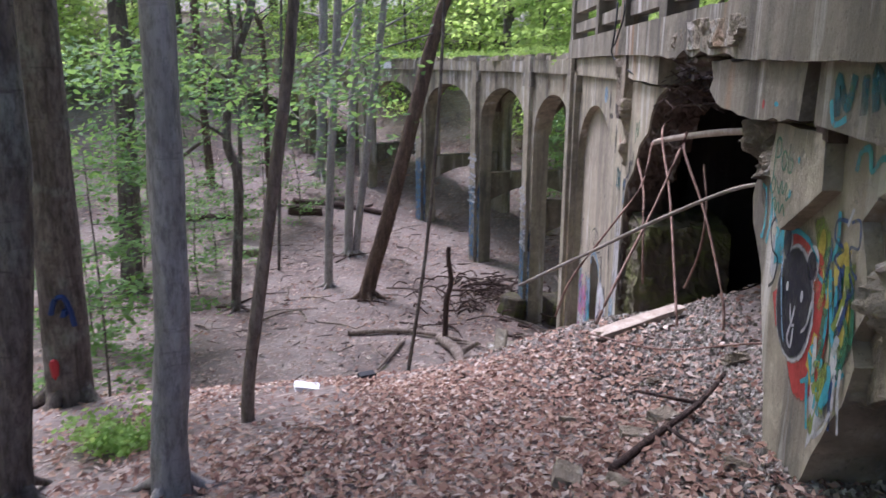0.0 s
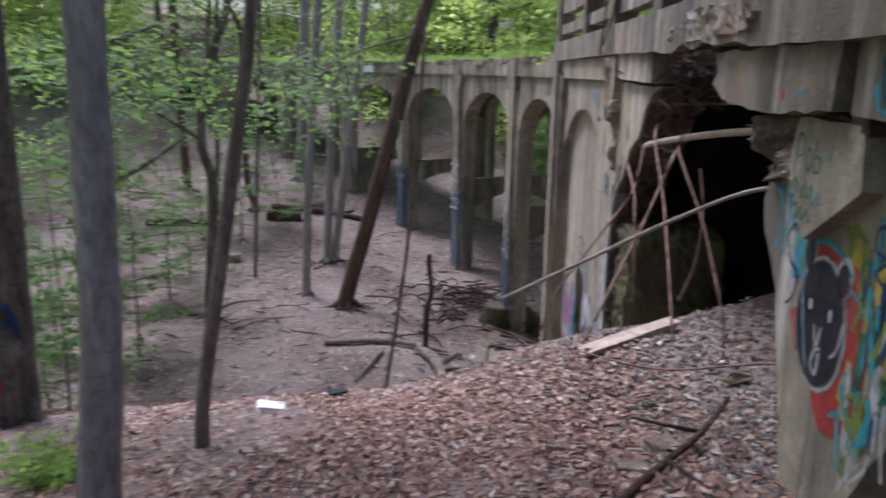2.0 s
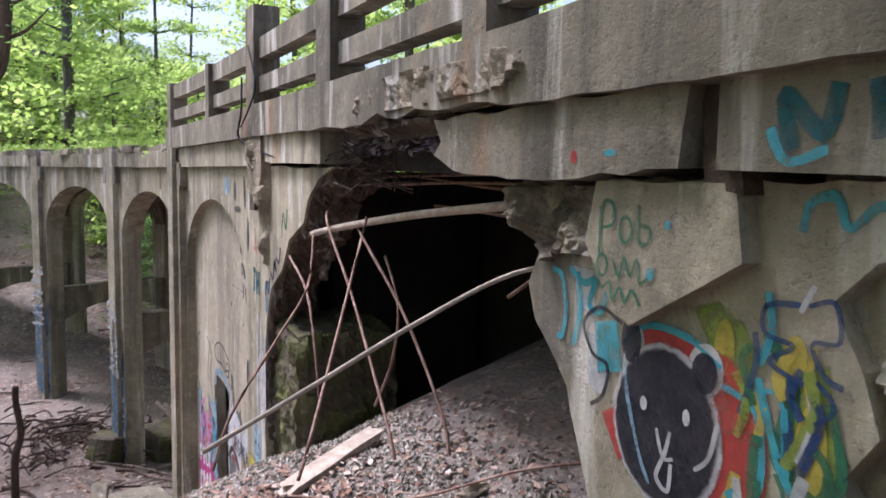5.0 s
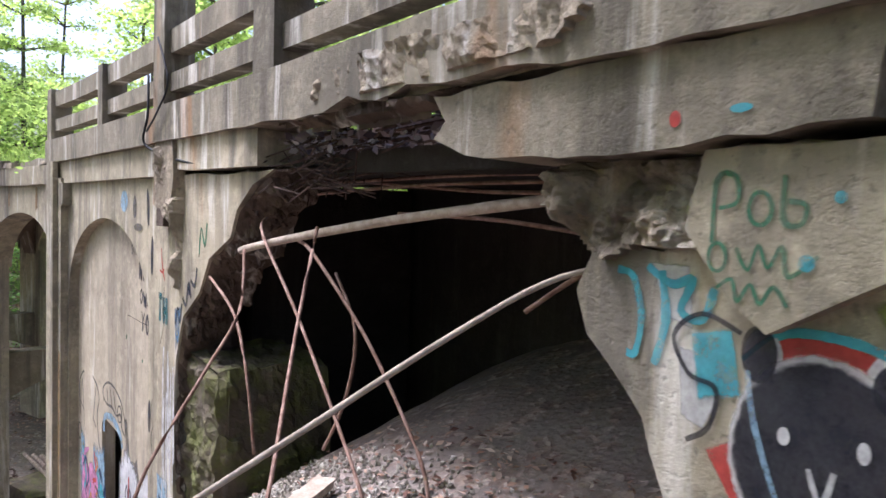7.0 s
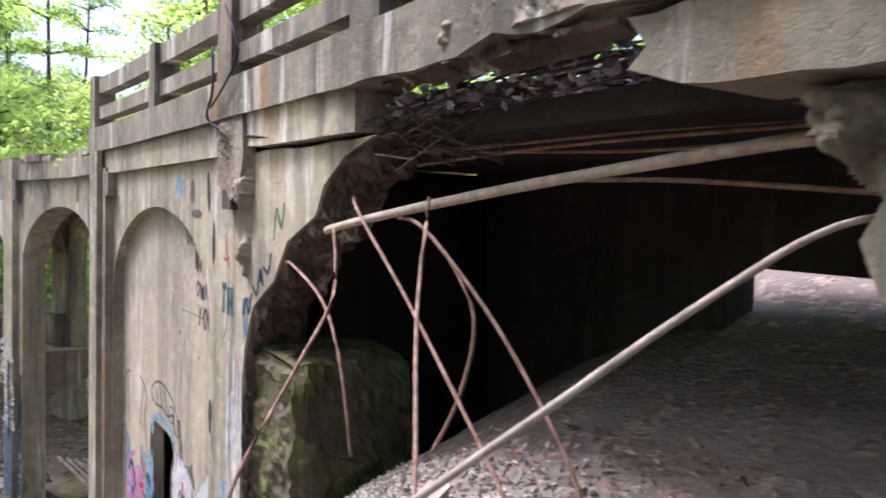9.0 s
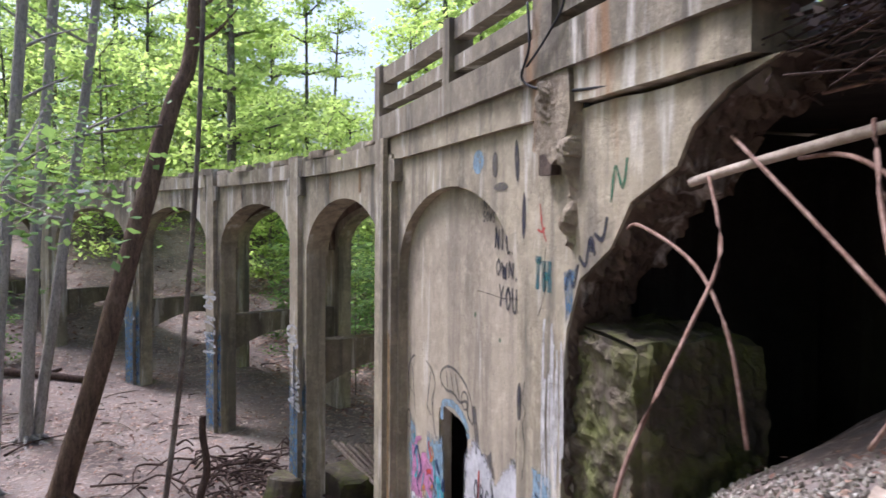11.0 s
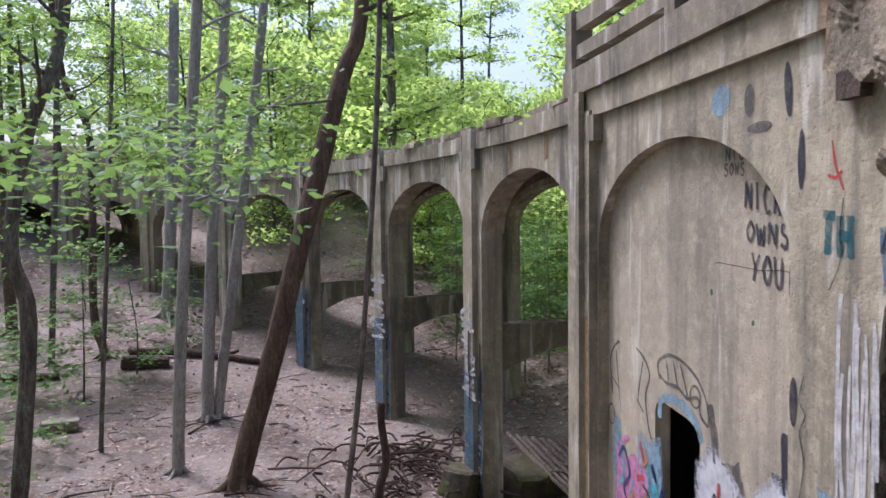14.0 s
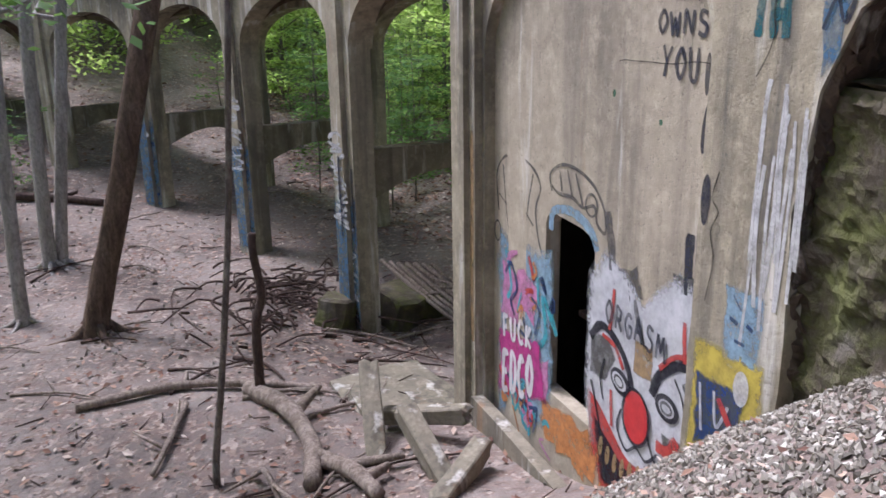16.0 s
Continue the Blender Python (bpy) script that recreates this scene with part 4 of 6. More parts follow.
W = 0.124
SKIN = -0.006
scr = graffito("black handwriting and long black paint blots on tan concrete", (7.6, 0.8, W),
               ("blot", M_BLOT, [oval(7.485, -0.02, 0.035, 0.17, W, 0.08), oval(7.26, -0.46, 0.045, 0.17, SKIN), oval(7.2, 1.22, 0.04, 0.2, SKIN), oval(7.36, 1.72, 0.045, 0.19, SKIN, -0.1), ribbon([(7.55, -0.78), (7.55, -1.0), (7.53, -1.25)], 0.11, W)]),
               ("smear", M_GREY, [ribbon([(8.68, -0.85), (8.6, -1.1), (8.55, -1.35)], 0.12, W), patch([(8.7, -1.25), (8.4, -1.3), (8.2, -1.22), (8.1, -1.45), (8.3, -1.55), (8.6, -1.5)], W, 0.04, 3), patch([(7.7, -1.15), (7.45, -1.1), (7.4, -1.4), (7.6, -1.45)], W, 0.03, 6), oval(7.86, 1.72, 0.07, 0.12, SKIN), oval(7.72, 1.5, 0.16, 0.04, SKIN), oval(7.5, 0.35, 0.03, 0.14, W)]),
               ("word", M_BLOT, scrawl("NICR", 8.12, 0.91, 0.21, 0.132, 0.034, W - 0.006, 0.02) + scrawl("OWNS", 8.1, 0.63, 0.16, 0.155, 0.032, W - 0.006, 0.008, 2) + scrawl("YOU", 8.02, 0.33, 0.22, 0.16, 0.036, W - 0.006, 0.012, 3)),
               ("small_word", M_GREY, scrawl("NIC", 8.42, 1.3, 0.1, 0.1, 0.022, W - 0.006, 0.0, 4) + scrawl("SOWS", 8.45, 1.17, 0.1, 0.085, 0.02, W - 0.006, 0.0, 5)),
               ("teal_word", M_TEAL, scrawl("TH", 6.97, 0.58, 0.26, 0.17, 0.07, SKIN, 0.0, 6)),
               ("red_stroke", M_RED, [ribbon([(6.88, 1.32), (6.84, 1.15), (6.76, 1.0)], 0.02, SKIN), ribbon([(6.92, 1.1), (6.84, 1.08), (6.78, 1.12)], 0.02, SKIN)]),
               ("green_dot", M_GREEN, [oval(8.66, 0.16, 0.025, 0.03, W), oval(8.0, -0.02, 0.022, 0.022, W)]))
cracks = [[(8.6, 0.42), (8.52, 0.43), (8.4, 0.425), (8.2, 0.42), (7.9, 0.41), (7.6, 0.43), (7.35, 0.4)], [(6.76, 0.95), (6.79, 0.74), (6.77, 0.62), (6.81, 0.49), (6.89, 0.36)], [(7.14, -0.25), (7.19, -0.43), (7.12, -0.52), (7.18, -0.66), (7.13, -0.85), (7.18, -1.15)]]
for k, line in enumerate(cracks):
    graffito("thin dark crack across the concrete face", (*line[0], W), ("crack", M_CRACK, [ribbon(line, 0.009 if k == 0 else 0.014, W - 0.003 if k == 0 else SKIN - 0.002)]))
graffito("looping black outline tags above the doorway", (9.9, -0.9, W),
         ("tag", M_GREY, [ribbon([(10.95, -1.3), (11.0, -0.85), (10.7, -0.62), (10.2, -0.66), (9.95, -0.85), (10.05, -1.1), (10.0, -1.35), (9.9, -1.55)], 0.035, W), ribbon([(10.85, -0.75), (10.7, -1.55)], 0.03, W), ribbon([(10.68, -0.65), (10.62, -1.2), (10.5, -1.6)], 0.03, W), ribbon([(10.5, -0.62), (10.48, -1.2), (10.42, -1.62)], 0.03, W),
                          ribbon([(10.3, -0.68), (10.36, -1.2), (10.4, -1.65)], 0.03, W), ribbon([(10.12, -0.75), (10.25, -1.2), (10.3, -1.6)], 0.03, W), ribbon([(10.95, -1.1), (10.7, -1.2), (10.4, -1.15), (10.1, -1.3)], 0.026, W), loop(10.98, -1.55, 0.08, 0.12, 0.026, W),
                          ribbon([(9.7, -0.85), (9.74, -0.68), (9.5, -0.56), (9.19, -0.57), (8.9, -0.68), (8.73, -0.86), (8.7, -1.05), (8.84, -1.0), (8.9, -0.85), (9.1, -0.9), (9.3, -0.84), (9.55, -0.85), (9.7, -0.8)], 0.034, W), ribbon([(9.55, -0.62), (9.5, -0.82)], 0.03, W), ribbon([(9.4, -0.6), (9.3, -0.84)], 0.03, W), ribbon([(9.25, -0.6), (9.1, -0.88)], 0.03, W), loop(8.95, -0.85, 0.1, 0.1, 0.03, W)]),
         ("halo", M_BLUE, [ribbon([(9.7, -1.25), (9.66, -1.05), (9.3, -0.98), (8.95, -1.08), (8.82, -1.25)], 0.1, W + 0.002)]))
mural = graffito("pink, blue and magenta sprayed mural beside the doorway", (10.3, -2.6, W),
                 ("blue", M_BLUE, [patch([(10.86, -1.6), (10.4, -1.75), (9.75, -1.6), (9.65, -3.3), (10.86, -3.75)], W, 0.05, 4, 0.2)]),
                 ("pink", M_PINK, [patch([(10.8, -1.9), (10.5, -2.0), (10.3, -1.85), (10.0, -2.0), (10.05, -2.4), (10.3, -2.3), (10.5, -2.6), (10.84, -2.5)], W - 0.004, 0.05, 5), patch([(9.9, -2.8), (9.7, -2.7), (9.7, -3.2), (9.9, -3.2)], W - 0.004, 0.04, 6)]),
                 ("magenta", M_MAGENTA, [patch([(10.84, -2.75), (9.9, -2.6), (9.82, -3.15), (10.84, -3.5)], W - 0.008, 0.03, 7)]),
                 ("orange", M_ORANGE, [patch([(9.8, -3.2), (9.2, -3.1), (8.7, -3.15), (8.75, -3.55), (9.7, -3.6)], W - 0.004, 0.07, 8), patch([(8.66, -3.0), (8.5, -3.0), (8.3, -3.4), (8.6, -3.6)], W - 0.004, 0.05, 9)]),
                 ("cyan", M_CYAN, [ribbon([(10.7, -3.55), (10.5, -3.4), (10.3, -3.6), (10.1, -3.35), (9.95, -3.5)], 0.07, W - 0.008), ribbon([(10.75, -1.7), (10.6, -2.1), (10.7, -2.3)], 0.07, W - 0.008), ribbon([(9.85, -2.0), (9.75, -2.4), (9.9, -2.6)], 0.08, W - 0.008)]),
                 ("black", M_NAVY, [ribbon([(10.75, -2.0), (10.6, -1.85), (10.45, -2.1), (10.6, -2.3), (10.5, -2.45)], 0.05, W - 0.01), ribbon([(10.1, -2.1), (9.9, -2.2), (10.0, -2.5)], 0.04, W - 0.01)]))
graffito("white hand-painted letters over the pink mural", (10.6, -2.9, W), ("letter", M_LETTERPAINT, scrawl("FUCK", 10.78, -2.8, 0.26, 0.19, 0.06, W - 0.014, -0.03, 7) + scrawl("EDCO", 10.8, -3.48, 0.48, 0.21, 0.085, W - 0.014, -0.055, 8)))
V = -0.004
clown = graffito("large sprayed grinning face with a round red nose by the doorway", (8.0, -2.3, W),
                 ("white", M_CLOWNWHITE, [patch([(8.84, -1.56), (8.6, -1.32), (8.3, -1.42), (8.1, -1.6), (7.9, -1.4), (7.69, -1.25), (7.36, -1.35), (7.34, -2.6), (7.5, -2.95), (8.2, -3.3), (8.7, -3.2), (8.84, -2.5)], W, 0.03, 3, 0.2)]),
                 ("shade", M_GREY, [patch([(8.84, -2.1), (8.6, -2.0), (8.45, -2.15), (8.6, -2.4), (8.84, -2.4)], W - 0.002, 0.02, 5), patch([(7.7, -2.5), (7.4, -2.45), (7.38, -2.7), (7.6, -2.8)], W - 0.002, 0.02, 6), ribbon([(7.5, -1.95), (7.4, -2.1), (7.38, -2.3)], 0.05, W - 0.002), ribbon([(8.2, -1.5), (8.1, -1.75), (7.95, -1.95)], 0.06, W - 0.002)]),
                 ("mouth", M_RED, [patch([(8.78, -2.66), (8.62, -2.72), (8.45, -2.9), (8.14, -3.0), (7.7, -2.92), (7.4, -2.64), (7.36, -2.8), (7.6, -3.1), (8.1, -3.42), (8.5, -3.5), (8.72, -3.2)], W - 0.004, 0.01, 8)]),
                 ("throat", M_BLACK, [patch([(8.7, -2.85), (8.55, -2.95), (8.2, -3.1), (7.8, -3.05), (7.62, -2.98), (7.8, -3.2), (8.2, -3.38), (8.55, -3.4)], W - 0.008, 0.01, 9)]),
                 ("tooth", M_TOOTH, [oval(8.6 - 0.12 * k, -3.08 - 0.05 * math.sin(k * 0.8), 0.035, 0.1, W - 0.011, 0.1) for k in range(8)]),
                 ("brow", M_BLACK, [ribbon([(8.86, -2.08), (8.74, -1.93), (8.6, -1.9), (8.4, -1.98), (8.25, -2.12), (8.16, -2.3)], 0.085, W - 0.006), ribbon([(7.88, -2.22), (7.8, -2.02), (7.62, -1.86), (7.45, -1.8), (7.34, -1.85)], 0.1, W - 0.006)]),
                 ("red_lid", M_RED, [ribbon([(8.66, -1.98), (8.45, -2.02), (8.3, -2.18)], 0.05, W - 0.008), ribbon([(7.8, -1.95), (7.62, -1.78), (7.42, -1.72)], 0.05, W - 0.008), ribbon([(7.53, -1.46), (7.52, -1.6), (7.49, -1.78)], 0.05, W - 0.008), ribbon([(8.5, -1.5), (8.52, -1.75), (8.55, -1.9)], 0.05, W - 0.008),
                                         ribbon([(8.48, -2.45), (8.46, -2.65), (8.44, -2.8)], 0.05, W - 0.008), ribbon([(7.78, -2.62), (7.62, -2.6), (7.52, -2.45)], 0.1, W - 0.008)]),
                 ("eye", M_BLACK, [oval(8.34, -2.31, 0.15, 0.11, W - 0.01, 0.25), oval(7.67, -2.24, 0.15, 0.11, W - 0.01, 0.0)]),
                 ("eye_white", M_CLOWNWHITE, [oval(8.35, -2.31, 0.11, 0.07, W - 0.013, 0.25), oval(7.67, -2.24, 0.1, 0.07, W - 0.013, 0.0)]),
                 ("pupil", M_GREY, [loop(8.35, -2.31, 0.07, 0.045, 0.02, W - 0.016, 0.25), loop(7.67, -2.24, 0.07, 0.045, 0.025, W - 0.016)]),
                 ("face_line", M_BLACK, [ribbon([(8.82, -2.5), (8.72, -2.7), (8.6, -3.0), (8.5, -3.4)], 0.04, W - 0.01), ribbon([(8.3, -2.55), (8.35, -2.75), (8.2, -2.9), (8.05, -2.8), (7.9, -2.85), (7.75, -2.7)], 0.03, W - 0.01), ribbon([(7.95, -2.5), (7.85, -2.7), (7.7, -2.85), (7.5, -2.85), (7.36, -2.6)], 0.035, W - 0.01), ribbon([(7.6, -1.95), (7.48, -2.1), (7.42, -2.35)], 0.022, W - 0.01), ribbon([(8.6, -2.2), (8.66, -2.4), (8.6, -2.6)], 0.025, W - 0.01)]),
                 ("nose", M_NOSE, [oval(8.07, -2.52, 0.185, 0.24, W - 0.018)]),
                 ("outline", M_BLACK, [loop(8.07, -2.52, 0.195, 0.25, 0.035, W - 0.021)]),
                 ("word", M_BLOT, scrawl("ORGASM", 8.6, -1.82, 0.21, 0.152, 0.034, W - 0.02, 0.008, 9)),
                 ("ochre_patch", M_TOOTH, [patch([(8.15, -1.85), (7.92, -1.85), (7.92, -2.1), (8.15, -2.12)], W - 0.003, 0.01, 7)]))
graffito("yellow sprayed panel with dark lettering shapes", (6.95, -1.9, V),
         ("yellow", M_YELLOW, [patch([(7.22, -1.5), (6.62, -1.45), (6.62, -1.95), (7.22, -2.4)], V, 0.015, 5)]),
         ("letters", M_NAVY, [patch([(7.18, -1.7), (6.75, -1.7), (6.78, -2.0), (7.16, -2.2)], V - 0.004, 0.02, 6)]),
         ("highlights", M_WHITE, [ribbon([(7.15, -1.75), (7.1, -2.1)], 0.03, V - 0.008), ribbon([(7.0, -1.75), (6.95, -2.0), (6.85, -1.8)], 0.03, V - 0.008), oval(6.75, -1.62, 0.07, 0.12, V - 0.008)]),
         ("red", M_RED, [ribbon([(6.95, -1.78), (6.8, -1.95)], 0.06, V - 0.01), oval(7.12, -2.3, 0.05, 0.05, V - 0.01)]))
graffito("pale blue sprayed pixel face with dark lines", (6.8, -1.2, V),
         ("pale", M_BLUE, [patch([(6.97, -0.98), (6.66, -0.98), (6.66, -1.42), (6.92, -1.45)], V, 0.02, 7)]),
         ("lines", M_NAVY, [ribbon([(6.92, -1.18), (6.84, -1.2)], 0.03, V - 0.004), ribbon([(6.76, -1.18), (6.7, -1.2)], 0.03, V - 0.004), ribbon([(6.86, -1.32), (6.76, -1.32)], 0.02, V - 0.004), ribbon([(6.9, -1.02), (6.82, -1.1)], 0.015, V - 0.004)]))
graffito("dark blue and black sprays along the broken edge", (6.0, 1.2, V),
         ("navy", M_BLOT, [ribbon([(6.42, 0.62), (6.34, 0.78), (6.28, 0.66), (6.22, 0.84)], 0.04, V), ribbon([(6.2, 0.9), (6.1, 0.84), (6.04, 1.02), (5.96, 0.92)], 0.045, V), ribbon([(5.98, 1.08), (5.86, 1.04), (5.8, 1.2)], 0.04, V), oval(6.02, 1.0, 0.05, 0.06, V)]),
         ("blue", M_PIERBLUE, [patch([(6.42, 0.74), (6.25, 0.8), (6.3, 0.5), (6.4, 0.4)], V, 0.04, 2)]), ("blue_cloud", M_BLUE, [oval(8.3, 1.78, 0.14, 0.12, V)]),
         ("green", M_GREEN, [ribbon([(5.75, 1.3), (5.7, 1.55), (5.6, 1.4), (5.55, 1.6)], 0.03, V)]))
for c, low, seed in ((16.1, -4.45, 1), (21.05, -4.05, 2), (25.95, -3.7, 3)):
    r = random.Random(seed)
    scr2 = [ribbon([(c + r.uniform(-0.38, 0.38), low + 0.3 + 2.1 * k / 14 + r.uniform(-0.1, 0.1)) for _ in range(5)], 0.06, -0.007) for k in range(22)]
    graffito("blue and white scribbled sprays round a pier foot", (c, low, -0.004),
             ("ground_coat", M_PIERBLUE, [patch([(c + 0.41, low + 0.1), (c + 0.41, low + 2.4), (c + 0.25, low + 2.2), (c + 0.25, low + 0.1)], -0.004, 0.01, seed), patch([(c - 0.21, low + 0.1), (c - 0.21, low + 2.2), (c - 0.41, low + 2.35), (c - 0.41, low + 0.1)], -0.004, 0.01, seed), patch([(c + 0.23, low + 0.1), (c + 0.23, low + 2.2), (c - 0.19, low + 2.35), (c - 0.19, low + 0.1)], -0.104, 0.01, seed)]),
             ("scribble", M_NAVY if seed != 1 else M_WHITE, scr2[:11]), ("scribble", M_WHITE, [([Vector(p) + Vector((-0.103, 0, 0)) for p in v], f, q) for v, f, q in scr2[11:]]))
r = random.Random(88)
for mat, label in ((M_LIME, "lime"), (M_GREEN, "dark green"), (M_YELLOW, "yellow"), (M_CYAN, "cyan"), (M_NAVY, "dark blue"), (M_WHITE, "white")):
    strokes = []
    for k in range(5):
        s0, z0 = r.uniform(-0.34, 0.02), r.uniform(0.85, 1.5)
        strokes.append(ribbon([(s0, z0), (s0 + r.uniform(-0.05, 0.05), z0 - r.uniform(0.05, 0.12)), (s0 + r.uniform(-0.06, 0.06), z0 - r.uniform(0.14, 0.3))], r.uniform(0.015, 0.05), C - 0.005 - 0.0004 * k))
    graffito("dripping " + label + " spray strokes beside the painted cat", (-0.1, 1.0, C), ("drips", mat, strokes))
runs = [ribbon([(s0, z0), (s0 + r.uniform(-0.03, 0.03), z0 - r.uniform(0.2, 0.5)), (s0 + r.uniform(-0.03, 0.03), z0 - r.uniform(0.6, 1.2))], r.uniform(0.02, 0.045), -0.006) for s0, z0 in [(r.uniform(6.44, 6.8), r.uniform(-0.3, 0.5)) for _ in range(13)]]
graffito("white lime runs down the wall by the broken edge", (6.7, 0.2, -0.006), ("runs", M_WHITE, runs))
for mat, label, n in ((M_CYAN, "cyan", 9), (M_PINK, "pink", 8), (M_RED, "red", 5), (M_NAVY, "dark blue", 8), (M_ORANGE, "orange", 6)):
    bits = [ribbon([(s0, z0), (s0 + r.uniform(-0.15, 0.15), z0 + r.uniform(-0.2, 0.2)), (s0 + r.uniform(-0.2, 0.2), z0 + r.uniform(-0.3, 0.3))], r.uniform(0.03, 0.09), W - 0.009) for s0, z0 in [(r.uniform(9.6, 10.75), r.choice((r.uniform(-2.4, -1.7), r.uniform(-3.7, -3.3)))) for _ in range(n)]]
    graffito("small " + label + " spray strokes on the mural wall", (10.2, -2.5, W), ("strokes", mat, bits))
graffito("orange rust stain running down the corner pilaster", (11.2, -1.0, -0.104), ("stain", M_TOOTH, [ribbon([(11.22, -0.4), (11.21, -1.2), (11.23, -2.2), (11.21, -3.0)], 0.11, -0.104)]))
graffito("black soot stain on a pier", (16.1, -2.0, -0.104), ("stain", M_BLOT, [ribbon([(16.12, -1.3), (16.14, -1.8), (16.1, -2.3), (16.12, -2.75)], 0.3, -0.105), ribbon([(15.8, -1.5), (15.8, -2.1), (15.8, -2.6)], 0.16, -0.005)]))
graffito("black soot stain on a pier", (21.05, -1.0, -0.104), ("stain", M_BLOT, [ribbon([(20.75, 0.4), (20.76, -0.4), (20.75, -1.2)], 0.16, -0.005)]))
for c, z in ((12.9, 1.75), (14.4, 1.78), (17.6, 1.72), (19.4, 1.8), (22.9, 1.75)):
    graffito("orange-brown rust run under the cornice", (c, z, -0.005), ("stain", M_TOOTH, [ribbon([(c, z + 0.25), (c + 0.02, z), (c, z - 0.12)], 0.22, -0.005)]))
sgn = thing("sign", "small white sign on the bridge edge", "sign", F(28.7, 2.1, -0.08))
box("board", 28.3, 29.4, 2.05, 2.3, -0.085, -0.065, M_RAG, sgn)

# ---- trees ----
def leaf_cloud(spots, count, size, seed, flat=0.5, spread=0.5):
    r = np.random.RandomState(seed)
    spots = np.array(spots)
    c = spots[r.randint(0, len(spots), count)] + r.normal(0, 1, (count, 3)) * np.array([spread, spread, spread * 0.45])
    nrm = r.normal(0, 1, (count, 3)) * np.array([flat, flat, 0.3]) + np.array([0, 0, 1.0])
    nrm /= np.linalg.norm(nrm, axis=1)[:, None]
    u = np.cross(nrm, r.normal(0, 1, (count, 3)))
    u /= np.linalg.norm(u, axis=1)[:, None]
    v = np.cross(nrm, u)
    ln = size * r.uniform(0.6, 1.3, count)[:, None]
    wd = ln * 0.62
    p = np.stack([c - u * ln / 2, c - u * ln * 0.1 + v * wd / 2 - nrm * ln * 0.08, c + u * ln / 2 - nrm * ln * 0.12, c - u * ln * 0.1 - v * wd / 2 - nrm * ln * 0.08], 1).reshape(-1, 3)
    return p.tolist(), [(4 * i, 4 * i + 1, 4 * i + 2, 4 * i + 3) for i in range(count)]


def tree(label, base, pts, r0, r1, material, seed, limbs=6, crown=(0, 0, 0), leaves=0, size=0.16, group="", leafmat=None, category="tree", flare=1.35, low=0.55):
    r = random.Random(seed)
    base = Vector(base)
    ob = thing("tree", label, category, base, group)
    line = bent([base - Vector((0, 0, 0.25)), base + Vector((0, 0, 0.3))] + [Vector(p) for p in pts], 5)
    n = len(line)
    rad = [r0 + (r1 - r0) * i / (n - 1) for i in range(n)]
    for i in range(min(5, n)):
        rad[i] *= 1 + (flare - 1) * (1 - i / 5) ** 2
    v, f = tube(line, rad, 12 if r0 > 0.08 else 7, 0.07, seed, 0.05)
    link_mesh("trunk", v, f, material, ob, "", True)
    for k in range(4 if r0 > 0.09 else 0):
        a = k * 1.57 + r.uniform(-0.4, 0.4)
        d = Vector((math.cos(a), math.sin(a), 0))
        e = base + d * r0 * 3.4
        e.z = ground_z(e.x, e.y) - 0.03
        v, f = tube(bent([base + d * r0 * 0.6 + Vector((0, 0, r0 * 0.9)), base + d * r0 * 1.7 + Vector((0, 0, 0.02)), e], 3), [r0 * 0.4 * (1 - 0.1 * q) for q in range(7)], 6, 0.1, k)
        link_mesh("root", v, f, material, ob, "", True)
    spots = []
    for k in range(limbs):
        t = low + (0.97 - low) * (k + r.random()) / max(1, limbs)
        p = line[min(n - 1, int(t * n))]
        a = r.uniform(0, 6.28)
        ln = r.uniform(1.0, 2.4) * (1.4 - t * 0.6)
        d = Vector((math.cos(a), math.sin(a), r.uniform(0.15, 0.7)))
        q1, q2 = p + d * ln * 0.5, p + d * ln + Vector((0, 0, r.uniform(-0.2, 0.3)))
        rr = rad[min(n - 1, int(t * n))]
        v, f = tube(bent([p, q1, q2], 3), [rr * 0.42 * (1 - 0.13 * q) for q in range(7)], 5, 0.05, k)
        link_mesh("limb", v, f, material, ob, "", True)
        spots += [tuple(q1), tuple(q2), tuple(q2 + d * 0.4)]
    if leaves:
        v, f = leaf_cloud(spots, leaves, size, seed, 0.5, 0.42)
        link_mesh("crown", v, f, leafmat or M_LEAF, ob)
    return ob


def on(x, y):
    return (x, y, ground_z(x, y))


VALLEY = "trees in the hollow"
# crowns of the near trees, above view, are thickened to shade the abutment
tree("thick grey-brown tree trunk with blue and red paint marks", on(-6.25, 3.88), [(-6.2, 3.9, 0.9), (-6.14, 3.9, 2.8), (-6.1, 4.0, 6.5), (-6.1, 4.1, 11)], 0.245, 0.18, M_BARK, 1, 14, leaves=3000, size=0.17, group="", low=0.7)
tree("smooth pale grey tree trunk on the slope", on(-3.71, 0.6), [(-3.62, 0.6, 0.9), (-3.56, 0.6, 2.4), (-3.5, 0.7, 6), (-3.5, 0.9, 10)], 0.115, 0.07, M_PALE, 2, 12, leaves=3000, size=0.17, low=0.76)
tree("rough-barked tree trunk beside the path", on(-4.78, 0.75), [(-4.56, 0.75, 1.3), (-4.5, 0.75, 2.6), (-4.6, 0.8, 9)], 0.12, 0.08, M_BARK, 3, 12, leaves=2400, size=0.17, low=0.76)
tree("slender brown sapling trunk on the slope", on(-3.74, 2.15), [(-3.46, 2.12, 1.25), (-3.25, 2.12, 2.5), (-3.0, 2.2, 5.0), (-2.9, 2.3, 7.5)], 0.055, 0.035, M_SAPBARK, 4, 8, leaves=900, size=0.15, low=0.84)
